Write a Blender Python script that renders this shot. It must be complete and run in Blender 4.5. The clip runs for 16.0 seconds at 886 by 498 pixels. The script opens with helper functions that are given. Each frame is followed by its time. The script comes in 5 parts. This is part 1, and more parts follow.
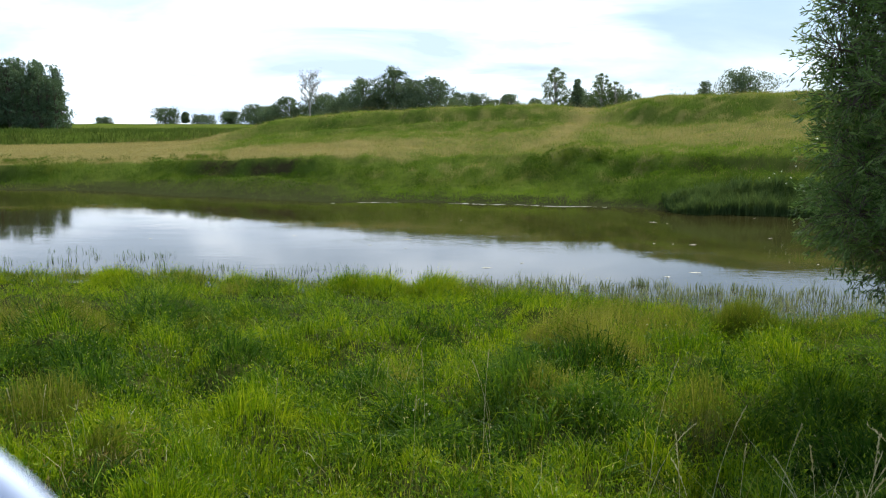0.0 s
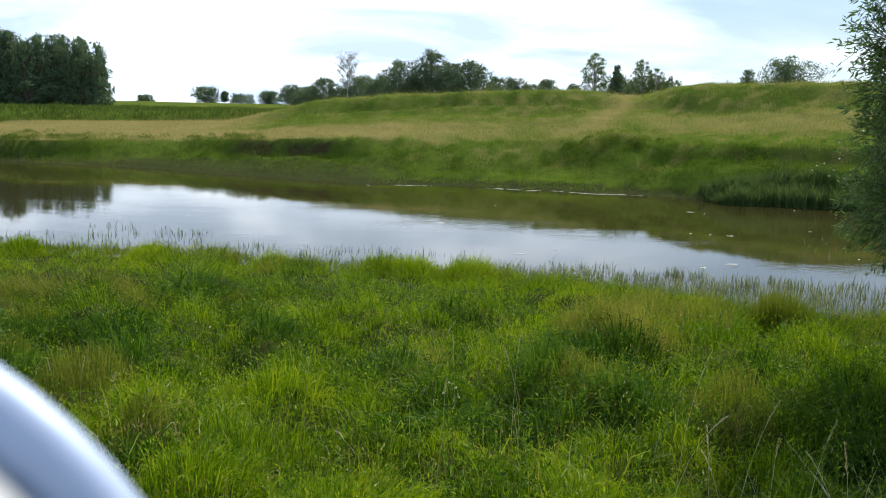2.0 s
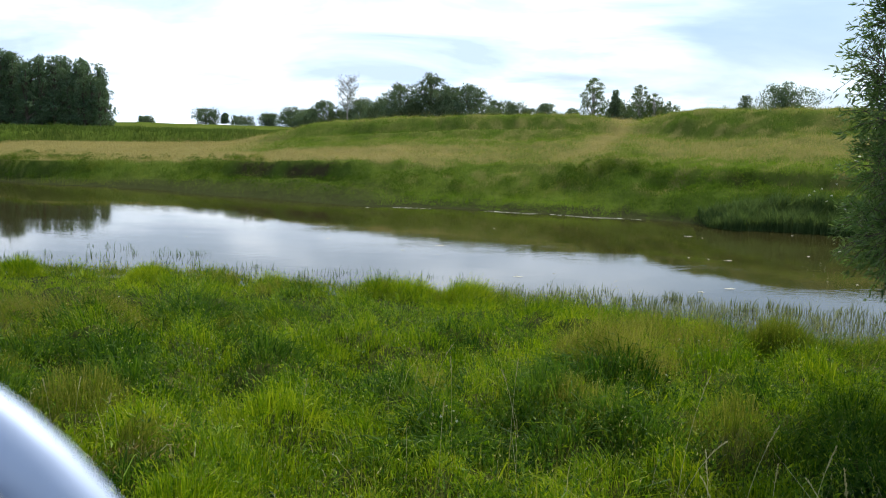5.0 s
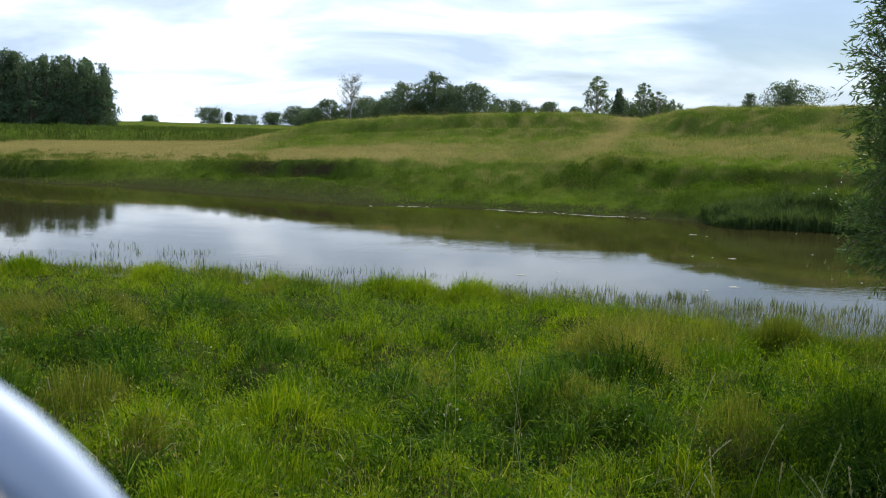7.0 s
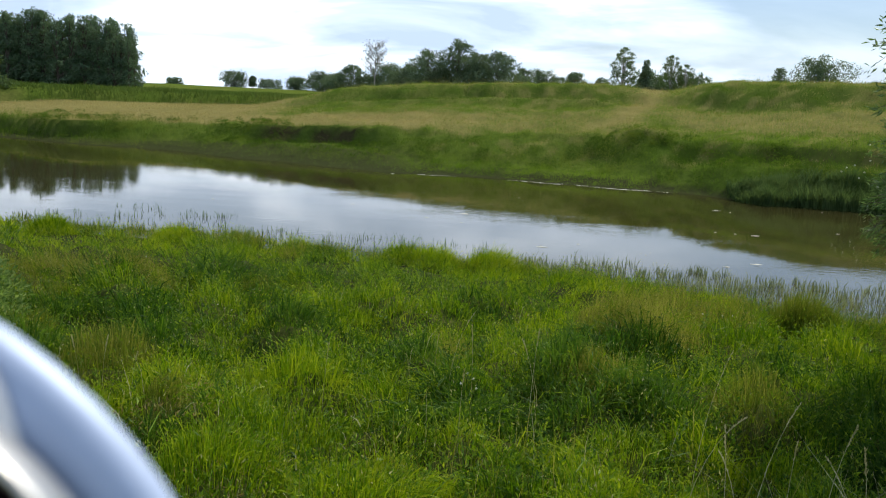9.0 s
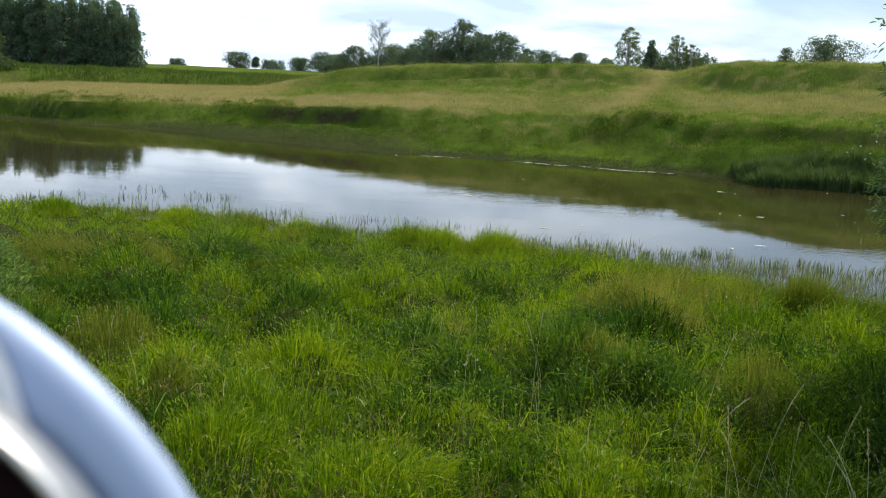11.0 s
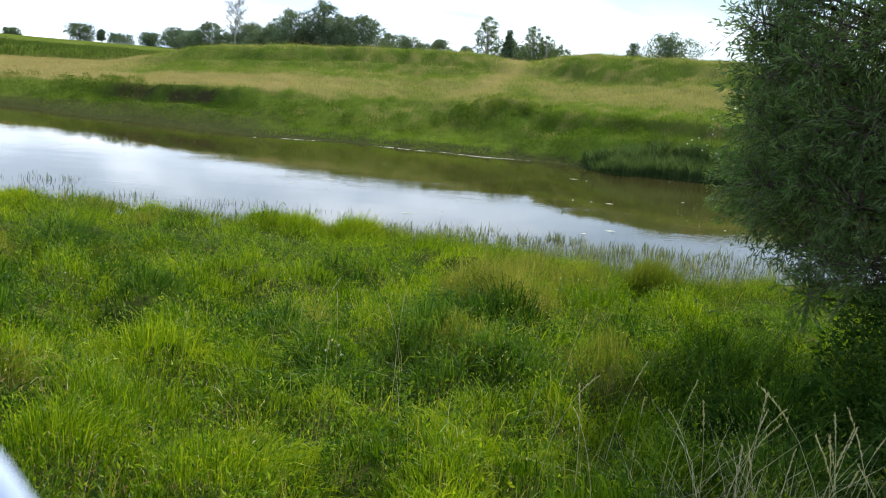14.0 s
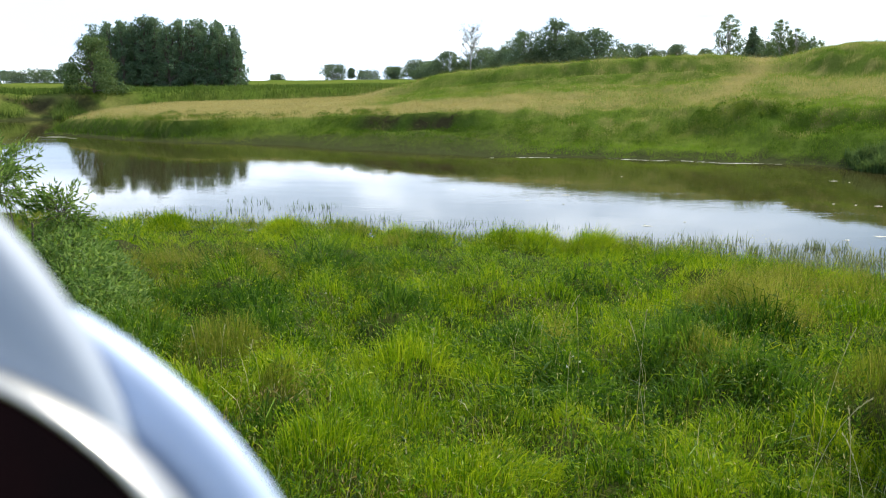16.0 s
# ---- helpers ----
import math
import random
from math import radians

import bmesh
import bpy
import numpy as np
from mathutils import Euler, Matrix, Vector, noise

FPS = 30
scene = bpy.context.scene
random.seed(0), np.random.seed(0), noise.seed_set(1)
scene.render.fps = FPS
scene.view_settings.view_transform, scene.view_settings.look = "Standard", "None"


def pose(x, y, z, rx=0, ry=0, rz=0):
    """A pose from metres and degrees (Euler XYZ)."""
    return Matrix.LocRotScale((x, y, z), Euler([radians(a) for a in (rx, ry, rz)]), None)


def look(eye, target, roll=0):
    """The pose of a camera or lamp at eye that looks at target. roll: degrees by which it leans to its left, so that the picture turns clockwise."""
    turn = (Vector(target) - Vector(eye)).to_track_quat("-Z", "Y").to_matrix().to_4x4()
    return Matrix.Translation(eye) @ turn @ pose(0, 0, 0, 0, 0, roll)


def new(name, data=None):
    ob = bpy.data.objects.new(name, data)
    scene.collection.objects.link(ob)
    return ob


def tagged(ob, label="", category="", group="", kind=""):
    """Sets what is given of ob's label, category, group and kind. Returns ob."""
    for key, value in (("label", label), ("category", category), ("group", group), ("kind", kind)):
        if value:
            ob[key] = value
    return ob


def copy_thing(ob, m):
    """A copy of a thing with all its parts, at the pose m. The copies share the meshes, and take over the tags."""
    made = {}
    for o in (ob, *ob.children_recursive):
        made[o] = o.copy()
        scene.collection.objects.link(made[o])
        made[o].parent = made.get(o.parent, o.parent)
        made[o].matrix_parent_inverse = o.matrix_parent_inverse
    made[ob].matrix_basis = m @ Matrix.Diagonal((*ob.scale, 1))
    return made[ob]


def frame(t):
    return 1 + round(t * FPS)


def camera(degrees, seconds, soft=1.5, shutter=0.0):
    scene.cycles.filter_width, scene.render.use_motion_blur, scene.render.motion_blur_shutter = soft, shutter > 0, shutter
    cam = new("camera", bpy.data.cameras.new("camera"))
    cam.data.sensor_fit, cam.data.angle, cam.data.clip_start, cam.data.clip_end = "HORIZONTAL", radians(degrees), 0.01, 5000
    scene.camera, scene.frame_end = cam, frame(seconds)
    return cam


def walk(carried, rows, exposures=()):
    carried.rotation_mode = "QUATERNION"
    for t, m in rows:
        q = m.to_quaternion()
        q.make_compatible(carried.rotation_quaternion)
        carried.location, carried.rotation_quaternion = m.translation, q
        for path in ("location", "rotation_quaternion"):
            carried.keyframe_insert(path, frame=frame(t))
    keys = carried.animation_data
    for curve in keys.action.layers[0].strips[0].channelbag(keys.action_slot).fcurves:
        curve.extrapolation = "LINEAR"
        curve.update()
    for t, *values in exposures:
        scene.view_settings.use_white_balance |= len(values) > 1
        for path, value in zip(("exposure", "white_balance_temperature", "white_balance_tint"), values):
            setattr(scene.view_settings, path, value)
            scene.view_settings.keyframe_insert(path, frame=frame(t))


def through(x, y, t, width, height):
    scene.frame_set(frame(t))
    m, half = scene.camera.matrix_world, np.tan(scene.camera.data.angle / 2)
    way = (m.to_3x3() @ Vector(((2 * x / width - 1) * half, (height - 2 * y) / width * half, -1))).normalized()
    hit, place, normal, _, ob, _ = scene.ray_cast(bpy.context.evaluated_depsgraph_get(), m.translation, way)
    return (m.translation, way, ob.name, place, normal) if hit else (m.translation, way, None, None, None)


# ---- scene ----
# Camera: held by hand at one spot, turning slowly over the river
cam = camera(57.43, 16.0, soft=1.1)
EYE = 2.6
PATH = [
    (0, 0.0022, 0, 0.0024, 0, -8.7, 0),
    (0.5, 0, 0, 0, 1.24, -8.63, 0.97),
    (1, 0, 0, 0, 2.52, -9.99, 1.03),
    (1.5, 0, 0, 0, 2.67, -8.62, 0.21),
    (2, 0, 0, 0, 2.38, -9.84, 1.15),
    (2.5, 0, 0, 0, 2.5, -8.76, 1.24),
    (3, 0, 0, 0, 2.37, -8.77, 2.03),
    (3.5, 0, 0, 0, 2.21, -9.05, 2.01),
    (4, 0, 0, 0, 2.35, -8.82, 1.72),
    (6.5, 0, 0, 0, 2.29, -7.84, 1.37),
    (7, 0, 0, 0, 2.56, -8.34, 1.42),
    (7.5, 0, 0, 0, 2.55, -7.99, 1.7),
    (8, 0, 0, 0, 3.12, -8.39, 2.29),
    (8.5, 0, 0, 0, 4.06, -9.99, 2.84),
    (9, 0, 0, 0, 3.94, -10.56, 2.69),
    (11.5, 0, 0, 0, 4.29, -11.99, 2.51),
    (12, 0, 0, 0, 4.2, -10.22, 1.93),
    (12.5, 0, 0, 0, 3.86, -9.74, 2.03),
    (13, 0, 0, 0, -4.97, -9.4, 4.93),
    (13.5, 0, 0, 0, -9.75, -8.83, 4.1),
    (14, 0, 0, 0, -5.91, -12.33, 4.72),
    (14.5, 0, 0, 0, -4.25, -11.6, 4.21),
    (15, 0, 0, 0, -0.58, -12.06, 3.49),
    (15.5, 0, 0, 0, 5.65, -12.42, 0.81),
    (16, 0.0024, 0, 0.0026, 11.27, -11.81, -0.64),
]
EXPOSURES = [(0, 0.00), (4, 0.00), (6.5, -0.23), (8, -0.29), (8.5, -0.29), (9, -0.19), (11.5, -0.05), (12.5, 0.00), (13, 0.03), (13.5, 0.09), (14, 0.31), (14.5, 0.45), (15, 0.53), (15.5, 0.49), (16, 0.43)]
walk(cam, [(t, pose(x, y, EYE + z, 90 + pitch, 0, yaw) @ pose(0, 0, 0, 0, 0, roll)) for t, x, y, z, yaw, pitch, roll in PATH], EXPOSURES)
cam.data.dof.use_dof = True
cam.data.dof.focus_distance = 9.0
cam.data.dof.aperture_fstop = 13.0

# ---- sky and sun ----
SUN_AZ, SUN_EL = radians(36), radians(48)      # azimuth from straight ahead, clockwise
world = bpy.data.worlds.new("sky")
scene.world = world
world.use_nodes = True


class Nodes:
    """A small helper that adds nodes and links to one tree."""

    def __init__(self, tree):
        self.tree = tree

    def add(self, kind, values=None, **settings):
        n = self.tree.nodes.new("ShaderNode" + kind)
        for key, value in settings.items():
            setattr(n, key, value)
        for key, value in (values or {}).items():
            if isinstance(value, bpy.types.NodeSocket):
                self.tree.links.new(value, n.inputs[key])
            else:
                n.inputs[key].default_value = value
        return n

    def ramp(self, fac, stops):
        n = self.tree.nodes.new("ShaderNodeValToRGB")
        r = n.color_ramp
        while len(r.elements) < len(stops):
            r.elements.new(0.5)
        for e, (at, colour) in zip(r.elements, stops):
            e.position = at
            e.color = (*colour, 1) if len(colour) == 3 else colour
        self.tree.links.new(fac, n.inputs[0])
        return n.outputs[0]

    def mix(self, fac, a, b, blend="MIX"):
        n = self.tree.nodes.new("ShaderNodeMix")
        n.data_type, n.blend_type = "RGBA", blend
        for i, v in ((0, fac), (6, a), (7, b)):
            if isinstance(v, bpy.types.NodeSocket):
                self.tree.links.new(v, n.inputs[i])
            else:
                n.inputs[i].default_value = v if i == 0 else (*v, 1)
        return n.outputs[2]

    def math(self, op, a, b=0.0, clamp=False):
        n = self.tree.nodes.new("ShaderNodeMath")
        n.operation, n.use_clamp = op, clamp
        for i, v in ((0, a), (1, b)):
            if isinstance(v, bpy.types.NodeSocket):
                self.tree.links.new(v, n.inputs[i])
            else:
                n.inputs[i].default_value = v
        return n.outputs[0]


def sky():
    world.node_tree.nodes.clear()
    k = Nodes(world.node_tree)
    clear = k.add("TexSky", sky_type="NISHITA", sun_disc=False, sun_elevation=SUN_EL, sun_rotation=SUN_AZ, air_density=1.0, dust_density=1.5)
    way = k.add("TexCoord").outputs["Generated"]
    # clouds lie in a flat layer: spread the direction by its height
    split = k.add("SeparateXYZ", {0: way})
    low = k.math("ADD", k.math("MAXIMUM", split.outputs[2], 0.0), 0.26)
    flat = k.add("CombineXYZ", {0: k.math("DIVIDE", split.outputs[0], low), 1: k.math("DIVIDE", split.outputs[1], low), 2: 0.0})
    place = k.add("Mapping", {0: flat.outputs[0], "Location": (0.9, 0.35, 0.0), "Scale": (0.55, 0.9, 1.0)})
    puffs = k.add("TexNoise", {"Vector": place.outputs[0], "Scale": 0.8, "Detail": 7.0, "Roughness": 0.52, "Distortion": 0.25})
    veil = k.add("TexNoise", {"Vector": place.outputs[0], "Scale": 2.1, "Detail": 7.0, "Roughness": 0.55, "Distortion": 0.5})
    clearer = k.math("SUBTRACT", puffs.outputs[0], k.math("MULTIPLY", k.math("MULTIPLY", split.outputs[0], 0.95), k.ramp(split.outputs[2], [(0.11, (1, 1, 1)), (0.19, (0.35, 0.35, 0.35))])))
    cover = k.ramp(clearer, [(0.28, (0.10, 0.10, 0.10)), (0.36, (0.55, 0.55, 0.55)), (0.44, (1, 1, 1))])
    grey = k.ramp(veil.outputs[0], [(0.36, (0.40, 0.47, 0.56)), (0.47, (0.55, 0.61, 0.69)), (0.54, (0.74, 0.79, 0.85)), (0.64, (1.0, 1.0, 1.0))])
    haze = k.ramp(split.outputs[2], [(0.0, (1, 1, 1)), (0.04, (0.75, 0.75, 0.75)), (0.09, (0.0, 0.0, 0.0))])
    open_top = k.ramp(split.outputs[2], [(0.28, (1, 1, 1)), (0.62, (0.22, 0.22, 0.22))])
    total = k.math("MULTIPLY", k.math("MAXIMUM", cover, k.math("MULTIPLY", haze, 0.9)), open_top)
    cloud = k.mix(1.0, grey, (19.5, 20.8, 22.6), "MULTIPLY")
    thin = k.mix(1.0, clear.outputs[0], (0.80, 0.98, 1.20), "MULTIPLY")
    both = k.mix(k.math("ADD", k.math("MULTIPLY", total, 0.85), 0.06), thin, cloud)
    back = k.add("Background", {"Color": both, "Strength": 0.1})
    out = k.add("OutputWorld", {"Surface": back.outputs[0]})


sky()
sun = new("sun", bpy.data.lights.new("sun", "SUN"))
sun.data.energy, sun.data.angle, sun.data.color = 5.0, radians(2.0), (1.0, 0.95, 0.85)
sun.matrix_world = look((math.sin(SUN_AZ) * math.cos(SUN_EL) * 50, math.cos(SUN_AZ) * math.cos(SUN_EL) * 50, math.sin(SUN_EL) * 50), (0, 0, 0))


# ---- materials ----
def material(name):
    m = bpy.data.materials.new(name)
    m.use_nodes = True
    m.node_tree.nodes.clear()
    return m, Nodes(m.node_tree)


def foliage(name, dark, mid, light, patch=0.5, through=0.48, rough=0.7, tint=None, gloss=0.06, own=0.75):
    """Thin leaves: light passes through them, hue varies from leaf to leaf and from patch to patch."""
    m, k = material(name)
    each = k.add("NewGeometry").outputs["Random Per Island"]
    where = k.add("TexCoord").outputs["Object"]
    noise_a = k.add("TexNoise", {"Vector": where, "Scale": patch, "Detail": 3.0}).outputs[0]
    fac = k.math("ADD", k.math("MULTIPLY", each, own), k.math("MULTIPLY", k.math("SUBTRACT", noise_a, own * 0.9 - 0.315 if own > 0.6 else 0.2), 1.0), clamp=True)
    fac = k.math("ADD", fac, k.add("Attribute", attribute_name="tone").outputs["Fac"], clamp=True)
    col = k.ramp(fac, [(0.1, dark), (0.5, mid), (0.92, light)])
    if tint:
        noise_b = k.add("TexNoise", {"Vector": where, "Scale": patch * 0.43, "Detail": 2.0}).outputs[0]
        col = k.mix(k.ramp(noise_b, [(0.5, (0, 0, 0)), (0.68, (1, 1, 1))]), col, tint)
    surf = k.add("BsdfPrincipled", {"Base Color": col, "Roughness": rough, "Specular IOR Level": gloss})
    thru = k.add("BsdfTranslucent", {"Color": k.mix(1.0, col, (1.25, 1.2, 0.7), "MULTIPLY")})
    both = k.add("MixShader", {0: through, 1: surf.outputs[0], 2: thru.outputs[0]})
    k.add("OutputMaterial", {"Surface": both.outputs[0]})
    return m


def plain(name, a, b, scale=8.0, rough=0.7, metal=0.0, bump=0.0, detail=5.0, coat=0.0):
    m, k = material(name)
    where = k.add("TexCoord").outputs["Object"]
    n = k.add("TexNoise", {"Vector": where, "Scale": scale, "Detail": detail}).outputs[0]
    s = k.add("BsdfPrincipled", {"Base Color": k.ramp(n, [(0.3, a), (0.7, b)]), "Roughness": rough, "Metallic": metal, "Coat Weight": coat})
    if bump:
        h = k.add("Bump", {"Height": n, "Strength": bump, "Distance": 0.02})
        k.tree.links.new(h.outputs[0], s.inputs["Normal"])
    k.add("OutputMaterial", {"Surface": s.outputs[0]})
    return m


def bark(name, a, b):
    m, k = material(name)
    where = k.add("TexCoord").outputs["Object"]
    tall = k.add("Mapping", {0: where, "Scale": (9.0, 9.0, 2.0)})
    n = k.add("TexNoise", {"Vector": tall.outputs[0], "Scale": 3.0, "Detail": 6.0}).outputs[0]
    s = k.add("BsdfPrincipled", {"Base Color": k.ramp(n, [(0.3, a), (0.7, b)]), "Roughness": 0.85})
    h = k.add("Bump", {"Height": n, "Strength": 0.6, "Distance": 0.02})
    k.tree.links.new(h.outputs[0], s.inputs["Normal"])
    k.add("OutputMaterial", {"Surface": s.outputs[0]})
    return m


def earth():
    """Ground: turf, dry meadow, mud and bare soil, laid by the attributes of the sheet."""
    m, k = material("earth")
    where = k.add("TexCoord").outputs["Object"]
    wide = k.add("TexNoise", {"Vector": where, "Scale": 0.22, "Detail": 6.0}).outputs[0]
    fine = k.add("TexNoise", {"Vector": where, "Scale": 4.0, "Detail": 8.0, "Roughness": 0.65}).outputs[0]
    turf = k.mix(k.ramp(fine, [(0.35, (0, 0, 0)), (0.65, (1, 1, 1))]),
                 (0.055, 0.088, 0.012), k.ramp(wide, [(0.3, (0.085, 0.135, 0.018)), (0.7, (0.12, 0.15, 0.03))]))
    # darker turf: rank growth, and the shade of the mound faces painted in
    turf = k.mix(k.add("Attribute", attribute_name="rank").outputs["Fac"], turf, k.mix(fine, (0.045, 0.075, 0.012), (0.075, 0.115, 0.018)))
    dry = k.mix(fine, (0.155, 0.14, 0.045), (0.25, 0.215, 0.08))
    mud = k.mix(fine, (0.020, 0.026, 0.009), (0.060, 0.068, 0.026))
    soil = k.mix(fine, (0.030, 0.027, 0.012), (0.065, 0.058, 0.026))
    col = k.mix(k.add("Attribute", attribute_name="dry").outputs["Fac"], turf, dry)
    col = k.mix(k.add("Attribute", attribute_name="soil").outputs["Fac"], col, soil)
    col = k.mix(k.add("Attribute", attribute_name="mud").outputs["Fac"], col, mud)
    s = k.add("BsdfPrincipled", {"Base Color": col, "Roughness": 1.0, "Specular IOR Level": 0.0})
    h = k.add("Bump", {"Height": fine, "Strength": 0.8, "Distance": 0.08})
    k.tree.links.new(h.outputs[0], s.inputs["Normal"])
    k.add("OutputMaterial", {"Surface": s.outputs[0]})
    return m


def river():
    m, k = material("river_water")
    where = k.add("TexCoord").outputs["Object"]
    drawn = k.add("Mapping", {0: where, "Scale": (0.55, 1.6, 1.0), "Rotation": (0, 0, 0.12)})
    small = k.add("TexNoise", {"Vector": drawn.outputs[0], "Scale": 5.0, "Detail": 3.0}).outputs[0]
    wide = k.add("TexNoise", {"Vector": drawn.outputs[0], "Scale": 0.35, "Detail": 2.0}).outputs[0]
    calm = k.ramp(wide, [(0.42, (0.12, 0.12, 0.12)), (0.66, (1, 1, 1))])
    s = k.add("BsdfPrincipled", {"Base Color": (0.037, 0.033, 0.010, 1), "Roughness": 0.03, "IOR": 1.333})
    h = k.add("Bump", {"Height": k.math("MULTIPLY", small, calm), "Strength": 0.10, "Distance": 0.02})
    k.tree.links.new(h.outputs[0], s.inputs["Normal"])
    k.add("OutputMaterial", {"Surface": s.outputs[0]})
    return m


EARTH, WATER = earth(), river()
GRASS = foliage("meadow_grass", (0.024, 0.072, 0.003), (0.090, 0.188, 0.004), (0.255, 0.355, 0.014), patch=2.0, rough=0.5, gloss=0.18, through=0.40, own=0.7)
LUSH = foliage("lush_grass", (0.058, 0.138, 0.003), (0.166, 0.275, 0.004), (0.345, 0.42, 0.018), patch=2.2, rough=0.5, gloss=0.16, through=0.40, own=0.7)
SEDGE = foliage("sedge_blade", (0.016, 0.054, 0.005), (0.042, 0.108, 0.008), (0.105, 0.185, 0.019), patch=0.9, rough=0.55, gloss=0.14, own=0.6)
OLIVE = foliage("olive_grass", (0.085, 0.128, 0.014), (0.165, 0.205, 0.028), (0.28, 0.28, 0.065), patch=1.0)
WEED = foliage("weed_leaf", (0.022, 0.062, 0.004), (0.055, 0.130, 0.007), (0.14, 0.225, 0.022), patch=1.2, rough=0.5, gloss=0.2)
BANK = foliage("bank_grass", (0.074, 0.138, 0.015), (0.110, 0.178, 0.024), (0.165, 0.222, 0.043), patch=0.22, tint=(0.172, 0.20, 0.052), through=0.5, gloss=0.0, own=0.4)
# for rank weeds, and for grass coloured dark where mound faces lie shaded
RANK_SHADE = foliage("rank_shade_grass", (0.036, 0.082, 0.010), (0.060, 0.115, 0.015), (0.092, 0.150, 0.022), patch=0.3, through=0.42, gloss=0.0, own=0.4)
# darker than WEED: the willow's shade is put into the leaf colour
SHADED_NETTLE = foliage("shaded_nettle_leaf", (0.02, 0.05, 0.007), (0.04, 0.09, 0.012), (0.08, 0.14, 0.024), patch=1.2, through=0.3)
FRINGE = foliage("fringe_stem", (0.07, 0.105, 0.055), (0.13, 0.165, 0.092), (0.24, 0.27, 0.175), patch=1.5)
BROWN = foliage("brown_panicle", (0.17, 0.13, 0.05), (0.28, 0.22, 0.09), (0.42, 0.34, 0.17), patch=1.0)
SEED = foliage("grass_flower", (0.20, 0.23, 0.07), (0.33, 0.34, 0.14), (0.50, 0.48, 0.28), patch=1.0)
HAY = foliage("dry_grass", (0.235, 0.212, 0.102), (0.30, 0.265, 0.135), (0.37, 0.325, 0.175), patch=0.3, through=0.48, gloss=0.0, own=0.4)
CROP = foliage("field_crop", (0.052, 0.095, 0.018), (0.092, 0.142, 0.032), (0.14, 0.185, 0.05), patch=0.2, through=0.3, gloss=0.0, own=0.4)
REED = foliage("reed_blade", (0.0405, 0.0765, 0.027), (0.0675, 0.117, 0.0405), (0.108, 0.162, 0.063), patch=0.6)
STRAW = foliage("straw", (0.34, 0.33, 0.1536), (0.45, 0.42, 0.2304), (0.56, 0.52, 0.3264), patch=2.0, through=0.25)
WILLOW = foliage("willow_leaf", (0.058, 0.120, 0.034), (0.106, 0.188, 0.058), (0.185, 0.278, 0.102), patch=1.6, through=0.48, rough=0.4, gloss=0.28)
YOUNG = foliage("young_willow_leaf", (0.08, 0.15, 0.035), (0.14, 0.23, 0.06), (0.24, 0.33, 0.12), patch=1.6, through=0.5)
# OAK and ALDER are paler and bluer: distance haze put into leaf colour
OAK = foliage("hazy_oak_leaf", (0.064, 0.102, 0.062), (0.115, 0.172, 0.098), (0.19, 0.245, 0.145), patch=0.6, through=0.25, own=0.5)
FRESH = foliage("fresh_lit_grass", (0.088, 0.180, 0.013), (0.135, 0.228, 0.020), (0.19, 0.27, 0.034), patch=0.3, through=0.5, gloss=0.0, own=0.4)
ALDER = foliage("hazy_alder_leaf", (0.058, 0.100, 0.062), (0.108, 0.172, 0.100), (0.175, 0.242, 0.142), patch=0.5, through=0.25, own=0.5)
BIRCH = foliage("birch_leaf", (0.062, 0.108, 0.036), (0.105, 0.162, 0.060), (0.16, 0.215, 0.09), patch=0.6, through=0.25)
PETAL = plain("petal", (0.70, 0.69, 0.55), (0.8, 0.78, 0.66), 20, 0.6)
FLECK = plain("leaf_or_ripple", (0.34, 0.34, 0.22), (0.62, 0.60, 0.48), 6, 0.5)
BARK, PALE_BARK = bark("bark", (0.04, 0.03, 0.022), (0.13, 0.105, 0.08)), bark("birch_bark", (0.10, 0.09, 0.08), (0.55, 0.53, 0.5))
SHELL = plain("silver_paint", (0.43, 0.52, 0.70), (0.45, 0.54, 0.72), 30, 0.5, 0.15)
CHROME = plain("chrome", (0.72, 0.68, 0.60), (0.84, 0.80, 0.72), 40, 0.28, 0.9)
BLACK = plain("black_plastic", (0.004, 0.003, 0.003), (0.016, 0.004, 0.004), 50, 0.95)
for n in BLACK.node_tree.nodes:
    if n.type == "BSDF_PRINCIPLED":
        n.inputs["Specular IOR Level"].default_value = 0.08
GREY = plain("grey_plastic", (0.31, 0.35, 0.41), (0.35, 0.39, 0.45), 20, 0.6)


# ---- mesh helpers ----
def np_mesh(name, verts, faces, mat, smooth=False):
    """A mesh from arrays: verts (n, 3), faces (m, k) of one size k."""
    verts, faces = np.asarray(verts, np.float32), np.asarray(faces, np.int32)
    me = bpy.data.meshes.new(name)
    me.vertices.add(len(verts))
    me.vertices.foreach_set("co", verts.ravel())
    me.loops.add(faces.size)
    me.loops.foreach_set("vertex_index", faces.ravel())
    me.polygons.add(len(faces))
    me.polygons.foreach_set("loop_start", np.arange(len(faces), dtype=np.int32) * faces.shape[1])
    me.polygons.foreach_set("use_smooth", np.full(len(faces), smooth))
    me.update(calc_edges=True)
    me.materials.append(mat)
    return me


def part(name, me, parent, label=""):
    ob = new(name, me)
    ob.parent = parent
    return tagged(ob, label)


def thing(name, label, category, at=(0, 0, 0), group="", kind="", turn=0.0, size=1.0):
    ob = new(name)
    ob.empty_display_size = 0.2
    ob.matrix_basis = pose(*at, 0, 0, turn) @ Matrix.Diagonal((size, size, size, 1))
    return tagged(ob, label, category, group, kind)


